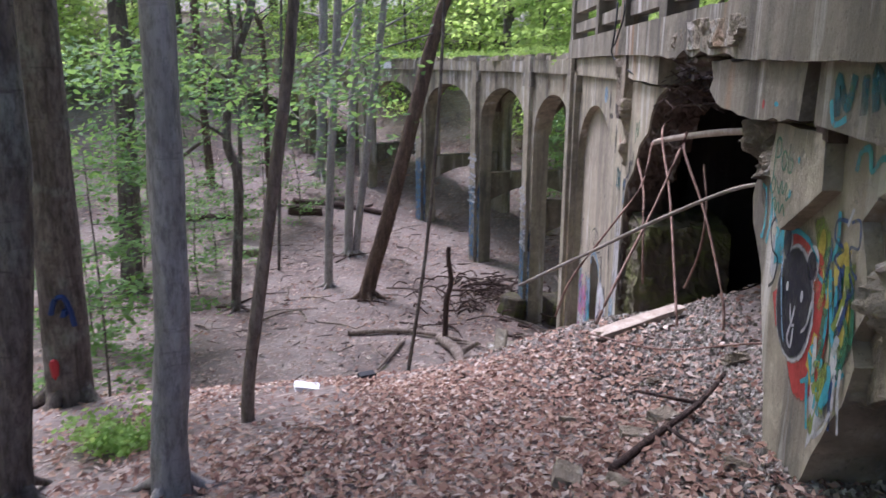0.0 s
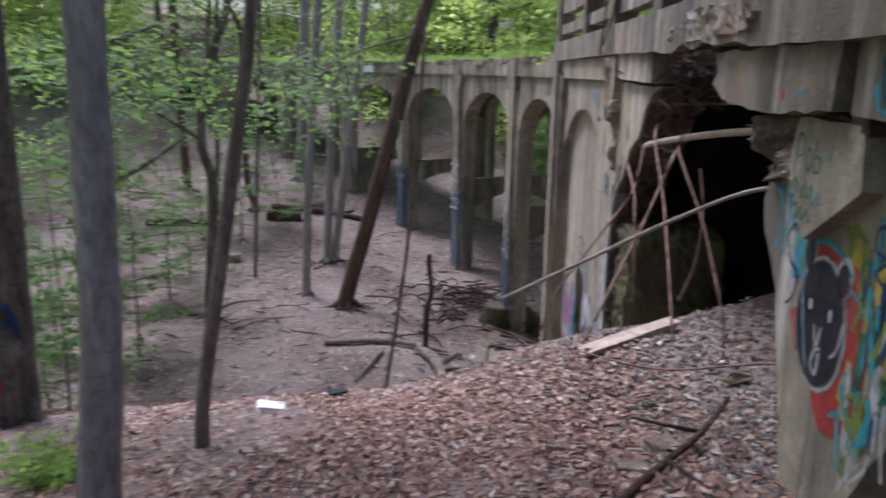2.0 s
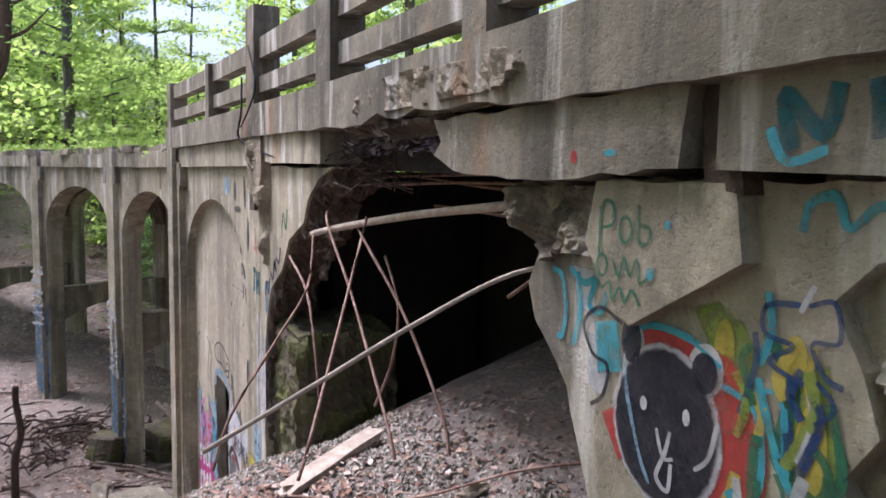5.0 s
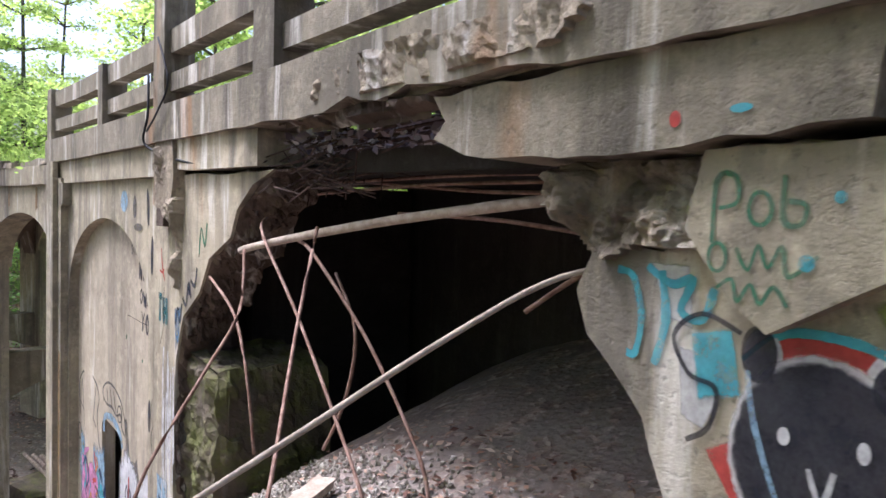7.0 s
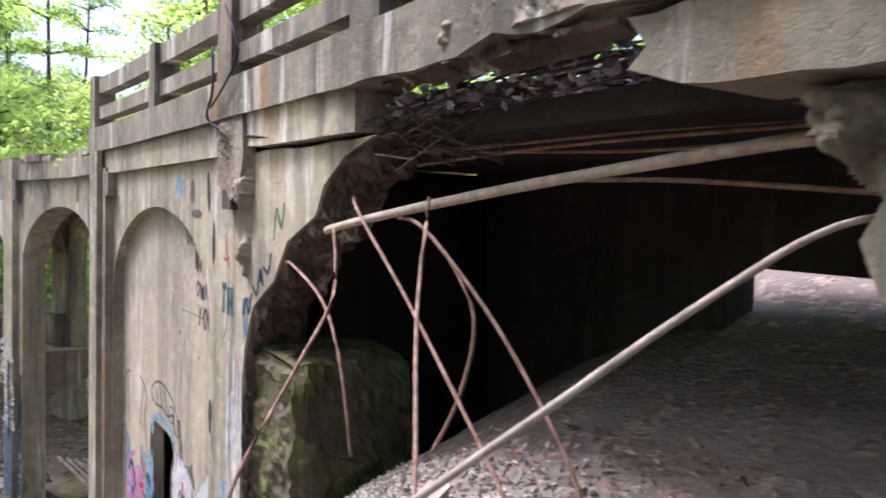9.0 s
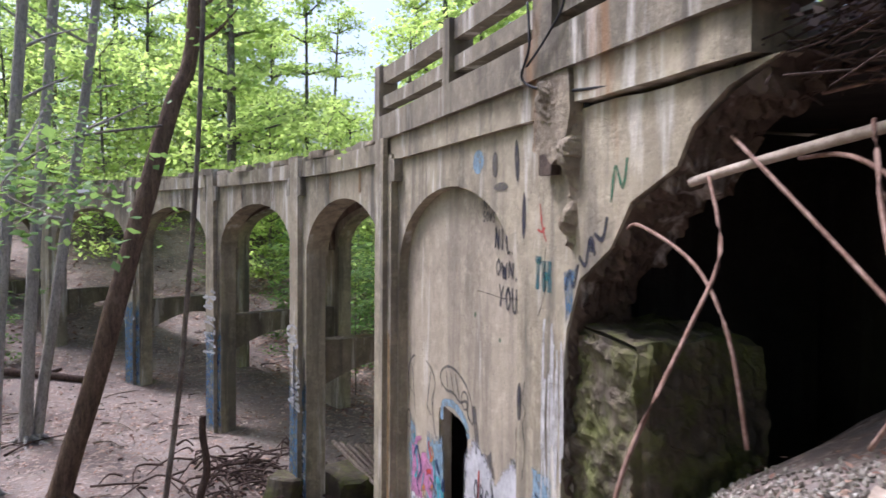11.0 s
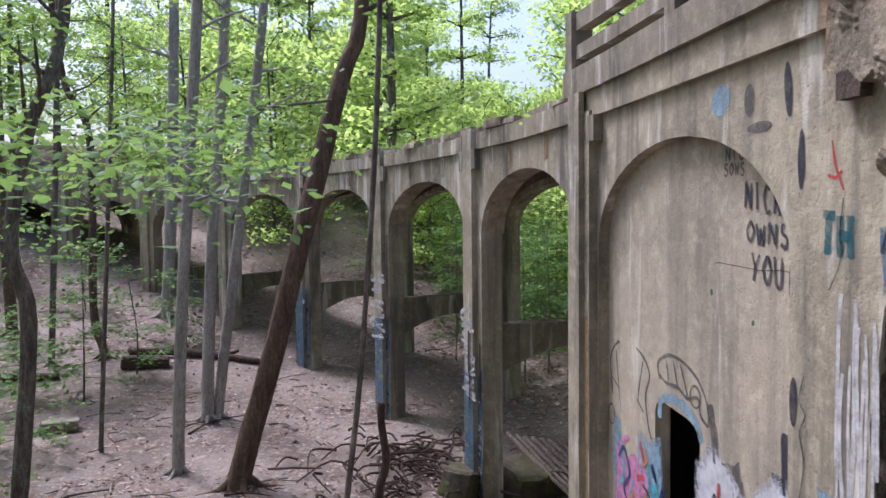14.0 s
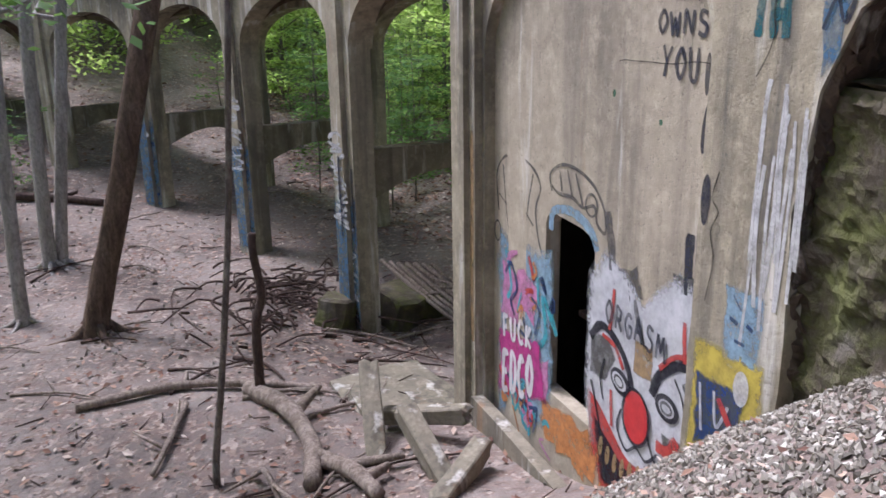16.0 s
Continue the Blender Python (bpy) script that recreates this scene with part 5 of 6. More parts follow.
tree("brown leaning tree trunk with a swollen foot", on(-4.97, 16.5), [(-4.24, 16.5, -1.39), (-3.3, 16.5, 2.2), (-2.9, 16.5, 3.6), (-2.6, 16.5, 4.6), (-2.4, 16.5, 8.5)], 0.235, 0.12, M_BROWNBARK, 5, 5, leaves=500, low=0.8, group=VALLEY)
tree("crooked grey tree with a bent trunk", on(-8.3, 15.2), [(-8.07, 15.3, -0.8), (-8.3, 15.3, 0.4), (-8.0, 15.3, 2.2), (-7.4, 15.3, 4.0), (-7.1, 15.3, 8)], 0.14, 0.09, M_BARK, 6, 9, leaves=700, low=0.5, group=VALLEY)
tree("slim grey tree with peeling bark", on(-6.32, 17.7), [(-6.16, 17.7, -0.9), (-5.75, 17.7, 4.5), (-5.5, 17.7, 9)], 0.14, 0.09, M_PALE, 7, 9, leaves=600, low=0.55, group=VALLEY)
tree("grey tree with a red paint mark at its foot", on(-6.27, 20.9), [(-6.08, 20.9, 0.02), (-5.65, 20.9, 5.3), (-5.4, 20.9, 10)], 0.17, 0.1, M_PALE, 8, 9, leaves=600, low=0.55, group=VALLEY)
tree("grey tree grown from a double foot", on(-6.05, 21.1), [(-5.5, 21.1, 0.2), (-4.8, 21.1, 5.4), (-4.4, 21.1, 10)], 0.15, 0.09, M_PALE, 9, 8, leaves=500, low=0.55, group=VALLEY)
tree("thin dark sapling in the hollow", on(-8.18, 19.1), [(-7.95, 19.1, 0), (-7.68, 19.1, 4.8), (-7.6, 19.1, 7)], 0.06, 0.03, M_BARK, 10, 8, leaves=600, low=0.45, group=VALLEY)
tree("thin dark sapling in the hollow", on(-11.34, 25.3), [(-11.1, 25.3, 1.5), (-10.86, 25.3, 6.3), (-10.8, 25.3, 9)], 0.1, 0.06, M_BARK, 11, 8, leaves=600, low=0.4, group=VALLEY)
tree("dark crooked tree with a forked foot", on(-10.12, 26.0), [(-10.36, 26, -1.8), (-10.31, 26, 3.2), (-11, 26, 5.0), (-11.4, 26, 9)], 0.14, 0.08, M_BROWNBARK, 12, 8, leaves=600, low=0.5, group=VALLEY)
tree("dark leaning tree at the far slope", on(-13.44, 27.9), [(-13.57, 27.9, 1.7), (-13.6, 27.9, 7), (-13.4, 27.9, 11)], 0.2, 0.11, M_BROWNBARK, 13, 8, leaves=600, low=0.5, group=VALLEY)
tree("straight grey tree near the bridge", on(-9.09, 29.9), [(-8.8, 29.9, 2), (-8.59, 29.9, 7.5), (-8.5, 29.9, 12)], 0.24, 0.15, M_PALE, 14, 8, leaves=700, low=0.5, group=VALLEY)
tree("stout dark tree with ivy green round it", on(-11.8, 16.7), [(-11.54, 16.7, 0.9), (-11.47, 16.7, 3.8), (-11.3, 16.7, 9)], 0.34, 0.2, M_BARK, 15, 10, leaves=1500, low=0.35, group=VALLEY)
tree("tall thin bare pole tree beside the wall", on(-3.3, 11.0), [(-3.1, 11.05, -2.6), (-2.85, 11.1, -0.5), (-2.62, 11.1, 2.9), (-2.55, 11.1, 7)], 0.045, 0.03, M_BARK, 16, 3, leaves=150, low=0.85, group=VALLEY)
snag = tree("broken dark dead stem standing upright", on(-2.62, 12.8), [(-2.6, 12.8, -3.0), (-2.5, 12.8, -2.6), (-2.56, 12.8, -2.0), (-2.55, 12.8, -1.75)], 0.075, 0.05, M_DARKWOOD, 17, 0, category="dead tree")
for x, y, z, mat, words, s in ((-6.02, 3.62, -0.2, M_TRUNKBLUE, "9", 0.3), (-6.2, 3.58, -0.85, M_TRUNKRED, "", 0.1)):
    g = thing("paint_mark", "paint mark sprayed on the thick trunk", "graffiti", (x, y, z))
    pts = [Vector((-6.23 + 0.262 * math.sin(a + 0.42), 3.88 - 0.268 * math.cos(a + 0.42), z + dz)) for a, dz in ([(-0.3, -0.05), (-0.1, 0.1), (0.2, 0.12), (0.35, 0.0), (0.1, -0.08), (0.35, 0.02), (0.5, -0.2)] if words else [(-0.5, 0.08), (-0.42, -0.08), (-0.36, 0.08), (-0.5, 0.08)])]
    v, f = tube(bent(pts, 4), [0.03] * (4 * (len(pts) - 1) + 1), 5)
    link_mesh("stroke", v, f, mat, g)

# low leafy saplings, built as three kinds and copied
def sapling(seed, height, leaves, size, leafmat=M_LEAF, label="small green maple sapling with layered leaves"):
    r = random.Random(seed)
    ob = thing("sapling", label, "sapling", group="saplings")
    line = bent([(0, 0, -0.1), (0.05, 0.02, height * 0.4), (r.uniform(-0.2, 0.2), r.uniform(-0.2, 0.2), height)], 6)
    v, f = tube(line, [0.028 * (1 - 0.06 * i) for i in range(len(line))], 6, 0.05, seed)
    link_mesh("trunk", v, f, M_BARK, ob, "", True)
    spots, twigs = [], []
    for k in range(14):
        p = line[3 + k * (len(line) - 4) // 14]
        a = k * 2.4 + r.uniform(-0.4, 0.4)
        d = Vector((math.cos(a), math.sin(a), r.uniform(-0.08, 0.15)))
        ln = r.uniform(0.6, 1.5)
        twigs.append(tube([p, p + d * ln], [0.01, 0.004], 4))
        spots += [tuple(p + d * ln * q) for q in (0.45, 0.7, 0.9, 1.05)]
    link_mesh("twigs", *joined(*twigs), M_BARK, ob)
    v, f = leaf_cloud(spots, leaves, size, seed, 0.25, 0.2)
    link_mesh("crown", v, f, leafmat, ob)
    return ob


kinds = [sapling(31, 3.2, 700, 0.15), sapling(32, 2.4, 600, 0.16), sapling(33, 4.4, 900, 0.16)]
places = [(-9.3, 9.5), (-10.5, 12.0), (-8.9, 12.4), (-12.5, 19), (-11, 22.5), (-9.6, 22.5), (-12.8, 24.5), (-8.2, 27.5), (-15, 25), (-13, 13), (-16, 18), (3.2, 24), (5.5, 27), (4.5, 31), (7.5, 24), (6, 21), (8, 30), (2.0, 34), (-1.5, 36), (-18, 30), (-14.5, 8), (9.5, 18), (11, 26), (-8.2, 8.2), (-9.8, 16.5), (-10.2, 19), (-13.5, 16), (-8.8, 24.5), (-14, 21), (3.5, 28), (1.5, 30), (5, 23.5), (6.5, 33), (10, 22), (-12, 30.5), (-16.5, 33)]
r = random.Random(5)
for i, (x, y) in enumerate(places):
    m = pose(x, y, ground_z(x, y), 0, 0, r.uniform(0, 360))
    if i < 3:
        kinds[i].matrix_basis = m
    else:
        copy_thing(kinds[i % 3], m)
for x, y in ((2.2, 23), (4.2, 28), (3.4, 26), (0.6, 25.5), (5.6, 30), (1.2, 28.5), (2.8, 31), (6.2, 25.5), (4.6, 21)):
    copy_thing(kinds[2], pose(x, y, ground_z(x, y), 0, 0, r.uniform(0, 360)))

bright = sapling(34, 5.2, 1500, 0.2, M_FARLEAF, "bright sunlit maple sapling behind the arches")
bank = [(4.5, 17.5), (7, 19), (9.5, 22), (6.8, 24.5), (10.5, 27), (5.2, 29.5), (8.5, 32), (3.6, 33.5), (12.5, 31), (6.4, 36), (1.6, 37.5), (10.5, 37), (3.8, 40.5), (14.5, 25)]
for i, (x, y) in enumerate(bank):
    m = pose(x, y, ground_z(x, y), 0, 0, r.uniform(0, 360))
    if i:
        copy_thing(bright, m)
    else:
        bright.matrix_basis = m

# overhanging leafy boughs that hang into view
def bough(label, pts, leaves, seed, size=0.15):
    ob = thing("bough", label, "branch", pts[0], "boughs")
    line = bent(pts, 6)
    v, f = tube(line, [0.03 - 0.022 * i / (len(line) - 1) for i in range(len(line))], 6)
    link_mesh("limb", v, f, M_BARK, ob, "", True)
    v, f = leaf_cloud([tuple(p) for p in line[5:]], leaves, size, seed, 0.4, 0.6)
    link_mesh("leaves", v, f, M_LEAF, ob)


bough("leafy maple bough hanging across the hollow", [(-6.1, 17.7, 2.6), (-6.0, 14.5, 2.2), (-5.7, 11.5, 1.55), (-5.0, 9.5, 1.25)], 420, 1, 0.17)
bough("leafy maple bough hanging across the hollow", [(-8.0, 15.3, 2.4), (-7.6, 12.5, 2.0), (-6.8, 10.0, 1.5)], 420, 2, 0.17)
bough("leafy maple bough hanging across the hollow", [(-3.1, 16.5, 3.0), (-4.5, 14, 2.4), (-5.0, 12, 1.6), (-4.2, 10.5, 1.2)], 400, 3, 0.17)
bough("leafy maple bough beside the thick trunk", [(-11.4, 16.6, 0.6), (-10, 13, 0.6), (-9.0, 10.5, 0.1)], 700, 4, 0.17)
bough("leafy maple bough beside the thick trunk", [(-11.4, 16.6, 2.6), (-9.6, 12, 2.4), (-8.2, 9, 1.8)], 700, 6, 0.17)

# ferny plant and low shrub
def weed(x, y, seed, size=0.5, label="feathery light-green weed on the slope"):
    ob = thing("plant", label, "plant", on(x, y), "weeds")
    r = random.Random(seed)
    stems, spots = [], []
    for k in range(9):
        a, ln = k * 0.7, size * r.uniform(0.5, 1)
        p = Vector(on(x, y))
        q = p + Vector((math.cos(a) * ln * 0.7, math.sin(a) * ln * 0.7, ln * 0.5))
        stems.append(tube([p, q], [0.006, 0.003], 4))
        spots += [tuple(p.lerp(q, t)) for t in (0.5, 0.7, 0.85, 1)]
    link_mesh("stems", *joined(*stems), M_GRASS, ob)
    link_mesh("leaves", *leaf_cloud(spots, 420, 0.06, seed, 0.5, 0.07), M_GRASS, ob)


weed(-4.75, 1.9, 1, 0.55)
weed(-4.55, 1.7, 2, 0.35)
weed(-9.5, 8.5, 3, 0.6, "low green weed at the slope foot")

# the wood beyond: four kinds of tree, copied
def far_tree(seed, height, leaves, size, low):
    r = random.Random(seed)
    ob = thing("tree", "tall leafy woodland tree with a bare lower trunk", "tree", group="woodland trees")
    line = bent([(0, 0, -0.6), (r.uniform(-0.2, 0.2), 0, height * 0.35), (r.uniform(-0.5, 0.5), r.uniform(-0.4, 0.4), height)], 6)
    r0 = height * 0.0145
    v, f = tube(line, [r0 * (1 - 0.06 * i) for i in range(len(line))], 8, 0.08, seed)
    spots, limbs = [], [(v, f)]
    for k in range(26):
        t = low + (1 - low) * (k + 0.5) / 26
        p = Vector(line[min(len(line) - 1, int(t * len(line)))])
        a = k * 2.4 + r.uniform(-0.5, 0.5)
        ln = r.uniform(1.4, 3.6) * (1.25 - 0.7 * t)
        q = p + Vector((math.cos(a) * ln, math.sin(a) * ln, r.uniform(0.0, 1.2)))
        limbs.append(tube([p, q], [r0 * 0.35, 0.012], 5))
        spots += [tuple(p.lerp(q, u)) for u in (0.5, 0.75, 0.95, 1.1)]
    link_mesh("trunk", *joined(*limbs), M_BARK, ob, "", True)
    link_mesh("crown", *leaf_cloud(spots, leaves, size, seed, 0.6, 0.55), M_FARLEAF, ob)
    return ob


woods = [far_tree(51, 14, 3900, 0.3, 0.28), far_tree(52, 17, 4400, 0.32, 0.34), far_tree(53, 9, 3400, 0.26, 0.12), far_tree(54, 20, 4600, 0.34, 0.4)]
r = random.Random(77)
spots = []
tries = 0
while len(spots) < 235 and tries < 9000:
    tries += 1
    y, x = r.triangular(-25, 85, 52), r.uniform(-58, 52)
    if math.hypot(x + 30, y - 10) < 37.5 and y > -4 and x > -18.5 or -10 < x < 9 and y < 3:
        continue
    if x > 0 and y < 38 and math.hypot(x + 30, y - 10) < 42:
        continue
    if any((x - a) ** 2 + (y - b) ** 2 < 6.5 for a, b in spots):
        continue
    spots.append((x, y))
# last two trees are added out of view to shade the near wall
spots += [(6, 46), (2, 50), (10, 43), (14, 47), (-2.5, 54), (5, 56), (-7.6, -1.6), (-10.5, -2.5)]
for i, (x, y) in enumerate(spots):
    m = pose(x, y, ground_z(x, y), 0, 0, r.uniform(0, 360))
    if i < 4:
        woods[i].matrix_basis = m
    else:
        copy_thing(woods[r.choice((0, 1, 2, 2, 3)) if i < len(spots) - 2 else (0, 1)[i % 2]], m)

# ---- grass on the deck, litter, stones, sticks ----
r = random.Random(9)
gv, gf = [], []
for i in range(6500):
    s, o = r.uniform(12.0, 46), r.uniform(0.02, 3.3)
    p = F(s, 2.38, o)
    h = r.uniform(0.06, 0.3) * (0.5 + noise.noise((s * 0.8, o, 0)) + 0.5)
    a, w0 = r.uniform(0, 6.28), r.uniform(0.01, 0.035)
    d = Vector((math.cos(a), math.sin(a), 0))
    k = len(gv)
    gv += [p - d * w0, p + d * w0, p + Vector((r.uniform(-0.1, 0.1), r.uniform(-0.1, 0.1), abs(h) + 0.05))]
    gf.append((k, k + 1, k + 2))
tagged(link_mesh("grass", gv, gf, M_GRASS), "bright green grass growing on the old bridge deck", "grass", kind="stuff")
v, f = leaf_cloud([tuple(F(s, 2.5 + 0.25 * noise.noise((s, 0, 1)), o)) for s in np.arange(12.5, 46, 0.5) for o in (0.3, 1.2, 2.2, 3.2) if noise.noise((s * 0.35, o * 0.3, 4)) > -0.05], 5000, 0.12, 12, 0.7, 0.22)
tagged(link_mesh("weeds", v, f, M_GRASS), "low leafy weeds covering the old bridge deck", "weeds", kind="stuff")


def scatter(count, xr, yr, size, seed, dens):
    r = random.Random(seed)
    verts, faces = [], []
    while len(faces) < count:
        x, y = r.uniform(*xr), r.uniform(*yr)
        if r.random() > dens(x, y):
            continue
        z = ground_z(x, y) + 0.008 + r.random() * 0.02
        a, ln = r.uniform(0, 6.28), size * r.uniform(0.5, 1.3)
        u = Vector((math.cos(a), math.sin(a), r.uniform(-0.35, 0.35))) * ln
        v = Vector((-math.sin(a), math.cos(a), r.uniform(-0.4, 0.4))) * ln * r.uniform(0.3, 0.6)
        c = Vector((x, y, z + abs(u.z) * 0.5))
        k = len(verts)
        verts += [c - u * 0.5, c + v * 0.5 + Vector((0, 0, r.uniform(0, 0.25) * ln)), c + u * 0.5, c - v * 0.5]
        faces.append((k, k + 1, k + 2, k + 3))
    return verts, faces


v, f = scatter(34000, (-6.5, 1.0), (-4.5, 7.5), 0.065, 4, lambda x, y: (0.12 + 0.88 * smooth(-0.25, 0.35, noise.noise((x * 0.6, y * 0.6, 2)) + 0.55 * smooth(-4, -2, x) - 0.1)) * (1 - 0.8 * smooth(-1.0, -0.1, x)) * (1 - 0.95 * smooth(2.6, 4.5, y)))
tagged(link_mesh("fallen_leaves", v, f, M_LITTER), "dry brown fallen leaves covering the slope", "leaves", kind="stuff")
v, f = scatter(16000, (-18, 10), (7, 42), 0.12, 6, lambda x, y: 0.2 + 0.8 * smooth(-0.1, 0.3, noise.noise((x * 0.35, y * 0.35, 5))))
tagged(link_mesh("fallen_leaves", v, f, M_LITTER), "scattered brown fallen leaves on bare soil in the hollow", "leaves", kind="stuff")


v, f = scatter(9000, (-26, 26), (26, 62), 0.2, 8, lambda x, y: 0.3 + 0.7 * smooth(-0.2, 0.3, noise.noise((x * 0.3, y * 0.3, 5))))
tagged(link_mesh("fallen_leaves", v, f, M_LITTER), "red-brown fallen leaves on the far wooded bank", "leaves", kind="stuff")


v, f = scatter(15000, (0, 26), (14, 46), 0.17, 11, lambda x, y: smooth(33.0, 34.5, math.hypot(x + 30, y - 10)) * (1 - smooth(44, 52, math.hypot(x + 30, y - 10))))
tagged(link_mesh("fallen_leaves", v, f, M_LITTER), "thick red-brown fallen leaves on the bank behind the arches", "leaves", kind="stuff")


def chips(count, xr, yr, lo, hi, seed, dens=None):
    r = random.Random(seed)
    verts, faces = [], []
    n = 0
    while n < count:
        x, y = r.uniform(*xr), r.uniform(*yr)
        if dens and r.random() > dens(x, y):
            continue
        n += 1
        q = r.uniform(lo, hi)
        c = Vector((x, y, ground_z(x, y) + q * 0.25))
        m = Euler((r.uniform(0, 6), r.uniform(0, 6), r.uniform(0, 6))).to_matrix()
        k = len(verts)
        for d in ((1, 0, 0), (-1, 0, 0), (0, 0.8, 0), (0, -0.7, 0), (0, 0, 0.5), (0, 0, -0.5)):
            verts.append(c + m @ (Vector(d) * q * r.uniform(0.7, 1.2)))
        for a, b in ((0, 2), (2, 1), (1, 3), (3, 0)):
            faces += [(k + a, k + b, k + 4), (k + b, k + a, k + 5)]
    return verts, faces


v, f = chips(20000, (-2.6, 0.7), (-2.5, 7.4), 0.008, 0.032, 3, lambda x, y: (0.1 + 0.9 * (1 - smooth(0.1, 0.7, x))) * max(smooth(-1.6, -0.2, x), smooth(3.4, 5.0, y) * smooth(-2.4, -1.4, x)))
tagged(link_mesh("gravel", v, f, M_STONE), "pale crumbled concrete chips at the wall foot", "gravel", kind="stuff")
v, f = chips(1500, (-13, 4), (8, 30), 0.01, 0.05, 4)
tagged(link_mesh("gravel", v, f, M_STONE), "small pale stones in the hollow", "gravel", kind="stuff")


def chunk(label, at, dims, turn, seed, material=None, name="concrete_chunk", category="rubble", group="rubble"):
    """A broken block with uneven corners and worn edges."""
    r = random.Random(seed)
    bm = bmesh.new()
    bmesh.ops.create_cube(bm, size=1)
    bmesh.ops.subdivide_edges(bm, edges=bm.edges[:], cuts=2, use_grid_fill=True)
    for v in bm.verts:
        v.co = Vector([c * d * (1 + r.uniform(-0.09, 0.09)) for c, d in zip(v.co, dims)])
    bmesh.ops.bevel(bm, geom=[e for e in bm.edges if e.calc_face_angle(0) > 0.8], offset=min(dims) * 0.08, segments=1, affect="EDGES")
    ob = part(name, bm, material or M_ROUGH, None, label)
    ob.matrix_basis = pose(*at, *turn)
    return tagged(ob, "", category, group)


def rest(x, y, up):
    return (x, y, ground_z(x, y) + up)


chunk("long pale broken board lying on the slope", rest(-0.4, 3.4, 0.05), (0.15, 0.95, 0.05), (8, 3, -62), 1, M_PIPE, "board", "board", "")
for i, (x, y, s) in enumerate(((-0.95, 0.95, 0.17), (-0.7, 1.25, 0.2), (-1.45, 0.25, 0.22), (-1.2, 0.1, 0.14), (-0.55, 2.1, 0.12), (0.1, 2.3, 0.2), (-0.9, 1.5, 0.1), (-0.2, 0.6, 0.14), (-0.6, 0.2, 0.12), (-1.3, 1.4, 0.12))):
    chunk("pale broken concrete lump among dry leaves", rest(x, y, s * 0.15), (s, s * 0.65, s * 0.4), (8 * i, 5, 40 * i), i + 5, M_ROUGH)
chunk("crumpled white rubbish on the soil", rest(-3.5, 3.1, 0.03), (0.22, 0.14, 0.05), (3, 12, 20), 41, M_RAG, "rubbish", "rubbish", "")
chunk("black plastic rubbish on the slope edge", rest(-3.05, 3.83, 0.03), (0.18, 0.12, 0.08), (0, 0, 30), 42, M_PLASTIC, "rubbish", "rubbish", "")
# fallen posts and slab in the ditch
chunk("flat broken concrete slab half buried by the pier", rest(-0.75, 12.4, 0.0), (1.5, 1.5, 0.25), (3, 4, 15), 60, M_DARK)
chunk("squared mossy concrete post leaning in the ditch", rest(-1.45, 11.2, 0.38), (0.24, 1.35, 0.22), (38, 0, -10), 61, M_DARK, "concrete_post", "post", "fallen posts")
chunk("squared mossy concrete post leaning in the ditch", rest(-0.85, 11.0, 0.3), (0.2, 1.3, 0.2), (-16, 0, 38), 62, M_DARK, "concrete_post", "post", "fallen posts")
chunk("squared mossy concrete post leaning in the ditch", rest(-1.1, 10.2, 0.25), (0.24, 1.1, 0.22), (28, 0, 12), 63, M_DARK, "concrete_post", "post", "fallen posts")
chunk("squared mossy concrete post leaning in the ditch", rest(-0.9, 9.6, 0.15), (0.22, 1.0, 0.22), (10, 0, -50), 64, M_DARK, "concrete_post", "post", "fallen posts")
chunk("mossy boulder at a pier foot", rest(0.5, 16.4, 0.2), (1.2, 1.1, 0.8), (5, 5, 20), 65, M_MOSS, "boulder", "boulder", "")
chunk("mossy boulder at a pier foot", rest(-0.9, 15.9, 0.2), (0.6, 0.6, 0.7), (5, 9, 50), 66, M_MOSS, "boulder", "boulder", "")
chunk("two stacked concrete blocks in the hollow", rest(-9.5, 20.5, 0.12), (0.8, 0.4, 0.25), (0, 0, 10), 67, M_DARK)
chunk("dark rotten log end lying in the hollow", rest(-8.7, 25.2, 0.15), (1.3, 0.4, 0.35), (0, 6, 10), 68, M_DARKWOOD, "log", "log", "")


def stick(label, pts, r0, r1, material, seed, name="dead_branch", group="fallen branches", twigs=2):
    r = random.Random(seed)
    line = bent([(x, y, ground_z(x, y) + up) for x, y, up in pts], 5)
    n = len(line)
    bits = [tube(line, [r0 + (r1 - r0) * i / (n - 1) for i in range(n)], 8, 0.08, seed)]
    for k in range(twigs):
        p = line[int(n * (0.4 + 0.25 * k)) % n]
        a = r.uniform(0, 6.28)
        bits.append(tube([p, p + Vector((math.cos(a), math.sin(a), 0.15)) * r.uniform(0.3, 0.7)], [r1, r1 * 0.5], 5, 0.05, k))
    v, f = joined(*bits)
    return tagged(link_mesh(name, v, f, material, None, label, True), "", "branch", group)


stick("thick bent pale log on the ground", [(-2.75, 13.0, 0.1), (-2.35, 12.1, 0.16), (-2.2, 11.2, 0.14), (-2.35, 10.4, 0.1)], 0.13, 0.1, M_DEAD, 1, "log", "")
stick("thick broken log on the ground", [(-2.2, 11.0, 0.1), (-1.9, 10.4, 0.12), (-1.75, 9.8, 0.08)], 0.11, 0.08, M_DEAD, 2, "log", "")
stick("pale forked dead branch on bare soil", [(-3.6, 12.9, 0.06), (-3.75, 12.2, 0.09), (-4.0, 11.4, 0.06)], 0.05, 0.03, M_DEAD, 3)
stick("long pale dead branch on bare soil", [(-5.0, 13.4, 0.05), (-3.8, 13.5, 0.08), (-2.8, 13.2, 0.1), (-1.8, 12.8, 0.08)], 0.07, 0.05, M_DEAD, 4)
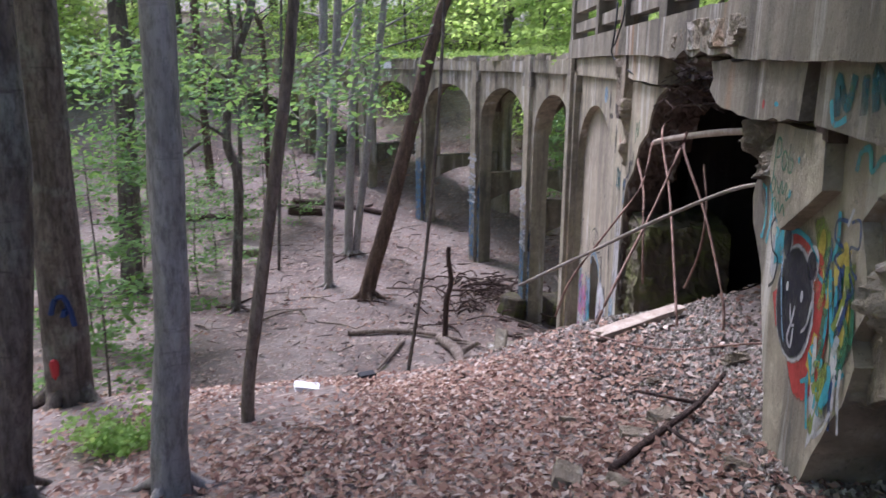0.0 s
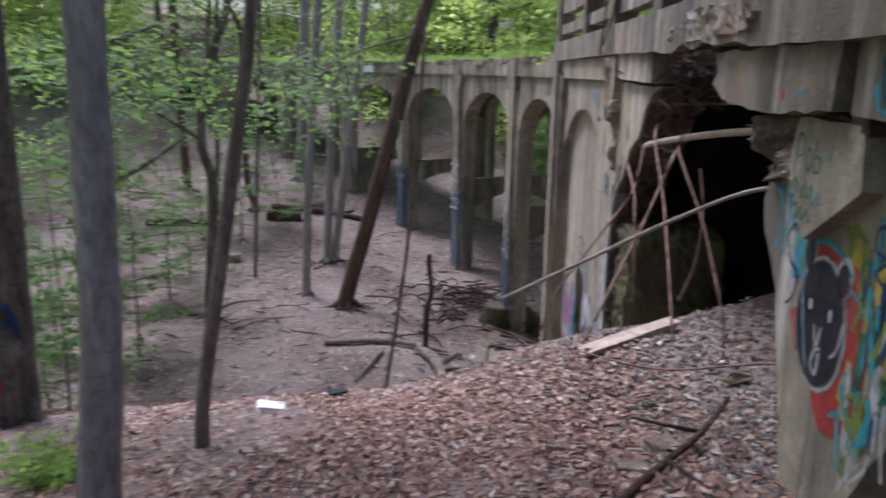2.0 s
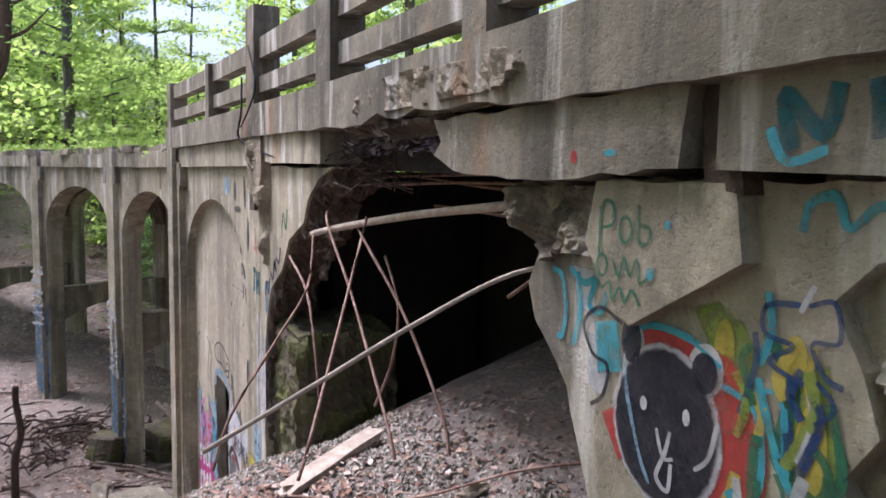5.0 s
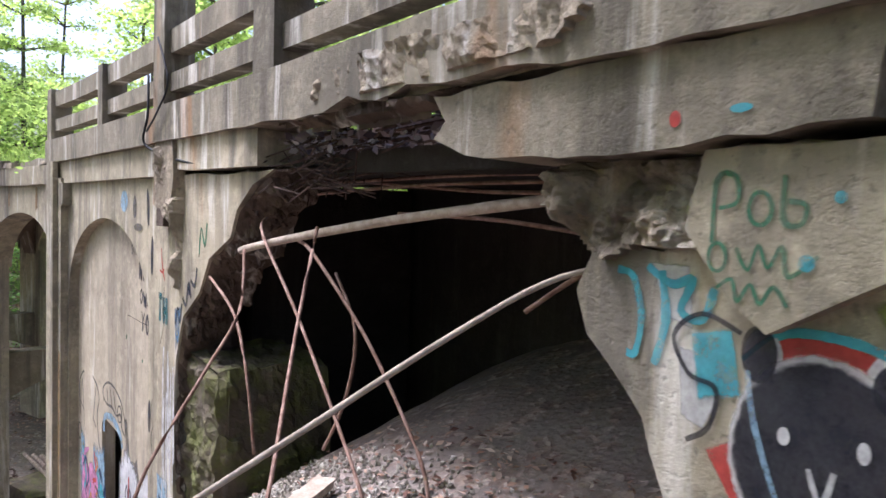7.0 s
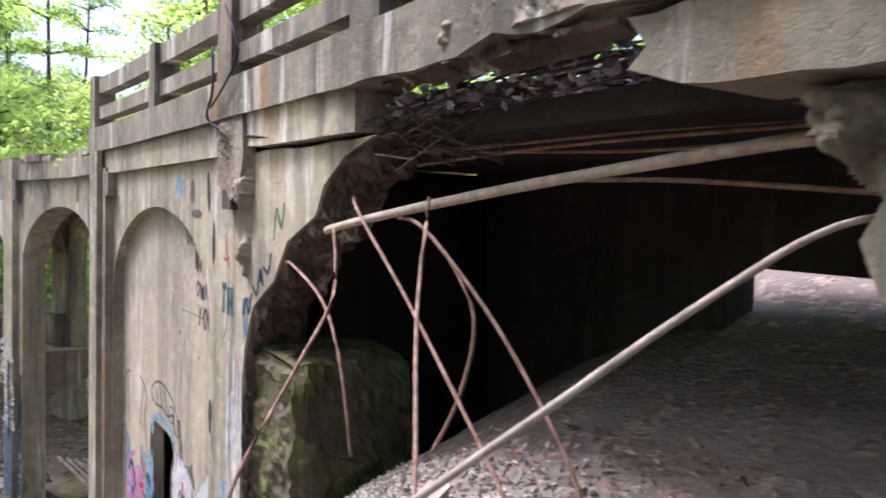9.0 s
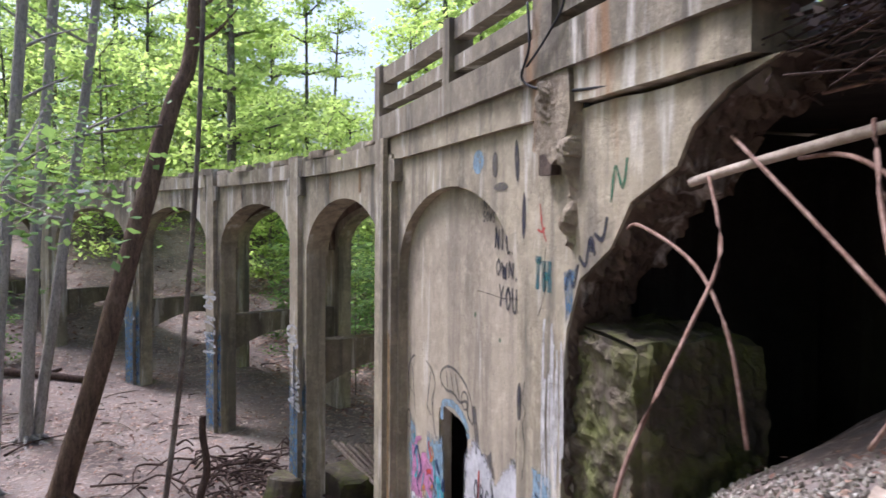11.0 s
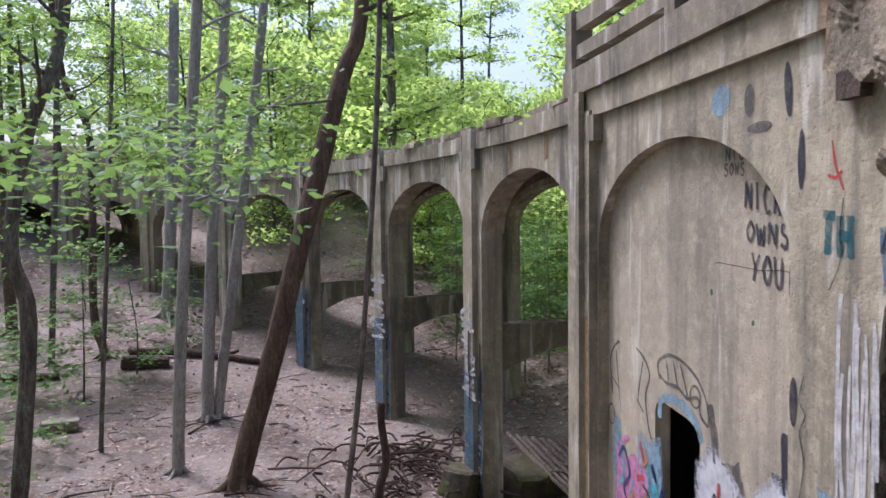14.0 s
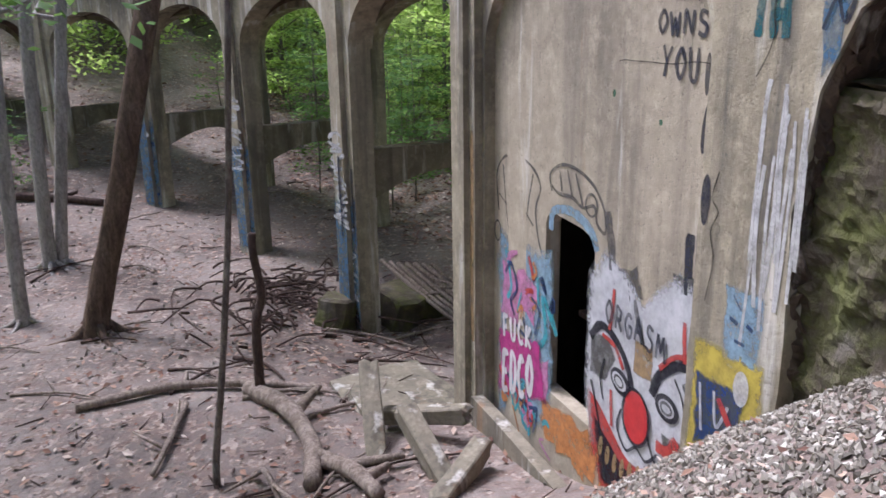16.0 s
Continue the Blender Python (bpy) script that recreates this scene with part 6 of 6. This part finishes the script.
stick("pale curved dead branch on bare soil", [(-2.9, 11.0, 0.05), (-2.8, 10.6, 0.3), (-2.7, 10.2, 0.06)], 0.04, 0.03, M_DEAD, 5)
stick("dark branch among dry leaves", [(-1.2, 0.35, 0.03), (-0.85, 0.8, 0.05), (-0.5, 1.2, 0.1), (-0.25, 1.5, 0.2)], 0.025, 0.016, M_DARKWOOD, 6)
stick("fallen dark log across the slope", [(-13.6, 24.0, 0.1), (-11.8, 24.2, 0.12), (-10.8, 24.3, 0.1)], 0.12, 0.09, M_DARKWOOD, 7, "log", "")
stick("fallen mossy log in the hollow", [(-9.5, 26.5, 0.1), (-7.5, 26.0, 0.15), (-5.5, 25.6, 0.1)], 0.13, 0.1, M_DARKWOOD, 8, "log", "")
for i in range(7):
    stick("grey dead pole leaning in the creek bed", [(0.4 + 0.15 * i, 17.6 - 0.1 * i, 0.75), (0.9 + 0.12 * i, 15.8, 0.4), (1.3 + 0.1 * i, 13.6 + 0.2 * i, 0.12)], 0.05, 0.03, M_DEAD, 70 + i, group="creek poles", twigs=1)
r = random.Random(15)
for i in range(46):
    x, y = r.uniform(-9, 0.5), r.uniform(10, 17) if i < 34 else r.uniform(17, 27)
    if -2.1 < x and 9.2 < y < 11.6:
        x -= 2.5
    a, ln = r.gauss(1.3, 0.7), r.uniform(0.5, 1.8)
    stick("grey dead branch on bare soil", [(x, y, 0.03), (x + math.sin(a) * ln * 0.5, y + math.cos(a) * ln * 0.5, 0.07), (x + math.sin(a + 0.2) * ln, y + math.cos(a + 0.2) * ln, 0.04)], r.uniform(0.015, 0.045), 0.012, r.choice((M_DEAD, M_DEAD, M_DARKWOOD)), 100 + i)
pile = []
for i in range(120):
    x, y = r.gauss(-1.7, 0.8), r.gauss(17.0, 0.9)
    a, ln = r.uniform(0, 6.28), r.uniform(0.3, 1.2)
    p = Vector(rest(x, y, r.uniform(0.0, 0.35)))
    pile.append(tube(bent([p, p + Vector((math.cos(a) * ln / 2, math.sin(a) * ln / 2, r.uniform(0, 0.15))), p + Vector((math.cos(a + 0.6) * ln, math.sin(a + 0.6) * ln, -0.1))], 3), [0.03 - 0.003 * q for q in range(7)], 5, 0.1, i))
for i in range(240):
    x, y = r.uniform(-10, 2), r.uniform(8.5, 24)
    a, ln = r.uniform(0, 6.28), r.uniform(0.1, 0.45)
    p = Vector(rest(x, y, 0.015))
    pile.append(tube([p, p + Vector((math.cos(a) * ln, math.sin(a) * ln, 0.02))], [0.012, 0.007], 4))
tagged(link_mesh("brushwood", *joined(*pile), M_DARKWOOD), "tangled roots and small sticks washed up on the soil", "brushwood", kind="stuff")
# far end of the bridge
far_end = thing("far_abutment", "far concrete abutment with a dark square opening", "abutment", F(47, 0), kind="structure")
box("wall", 46.1, 47.2, -2, 2.3, 0.0, 3.4, M_WALL, far_end)
box("wall", 49.2, 56, -1, 2.3, 0.0, 3.4, M_WALL, far_end)
box("lintel", 47.2, 49.2, 1.9, 2.3, 0.0, 3.4, M_WALL, far_end)
box("back", 47.2, 49.2, -1, 1.9, 3.0, 3.4, M_INNER, far_end)
rail2 = thing("railing", "far grey concrete railing on the bridge end", "railing", F(50, 2.3))
for k in range(4):
    box("post", 46.5 + 2.6 * k, 46.75 + 2.6 * k, 2.3, 3.4, 0.0, 0.25, M_DARK, rail2)
for z in (2.4, 2.8, 3.18):
    box("rail", 46.5, 54.5, z, z + 0.2, 0.03, 0.18, M_DARK, rail2)
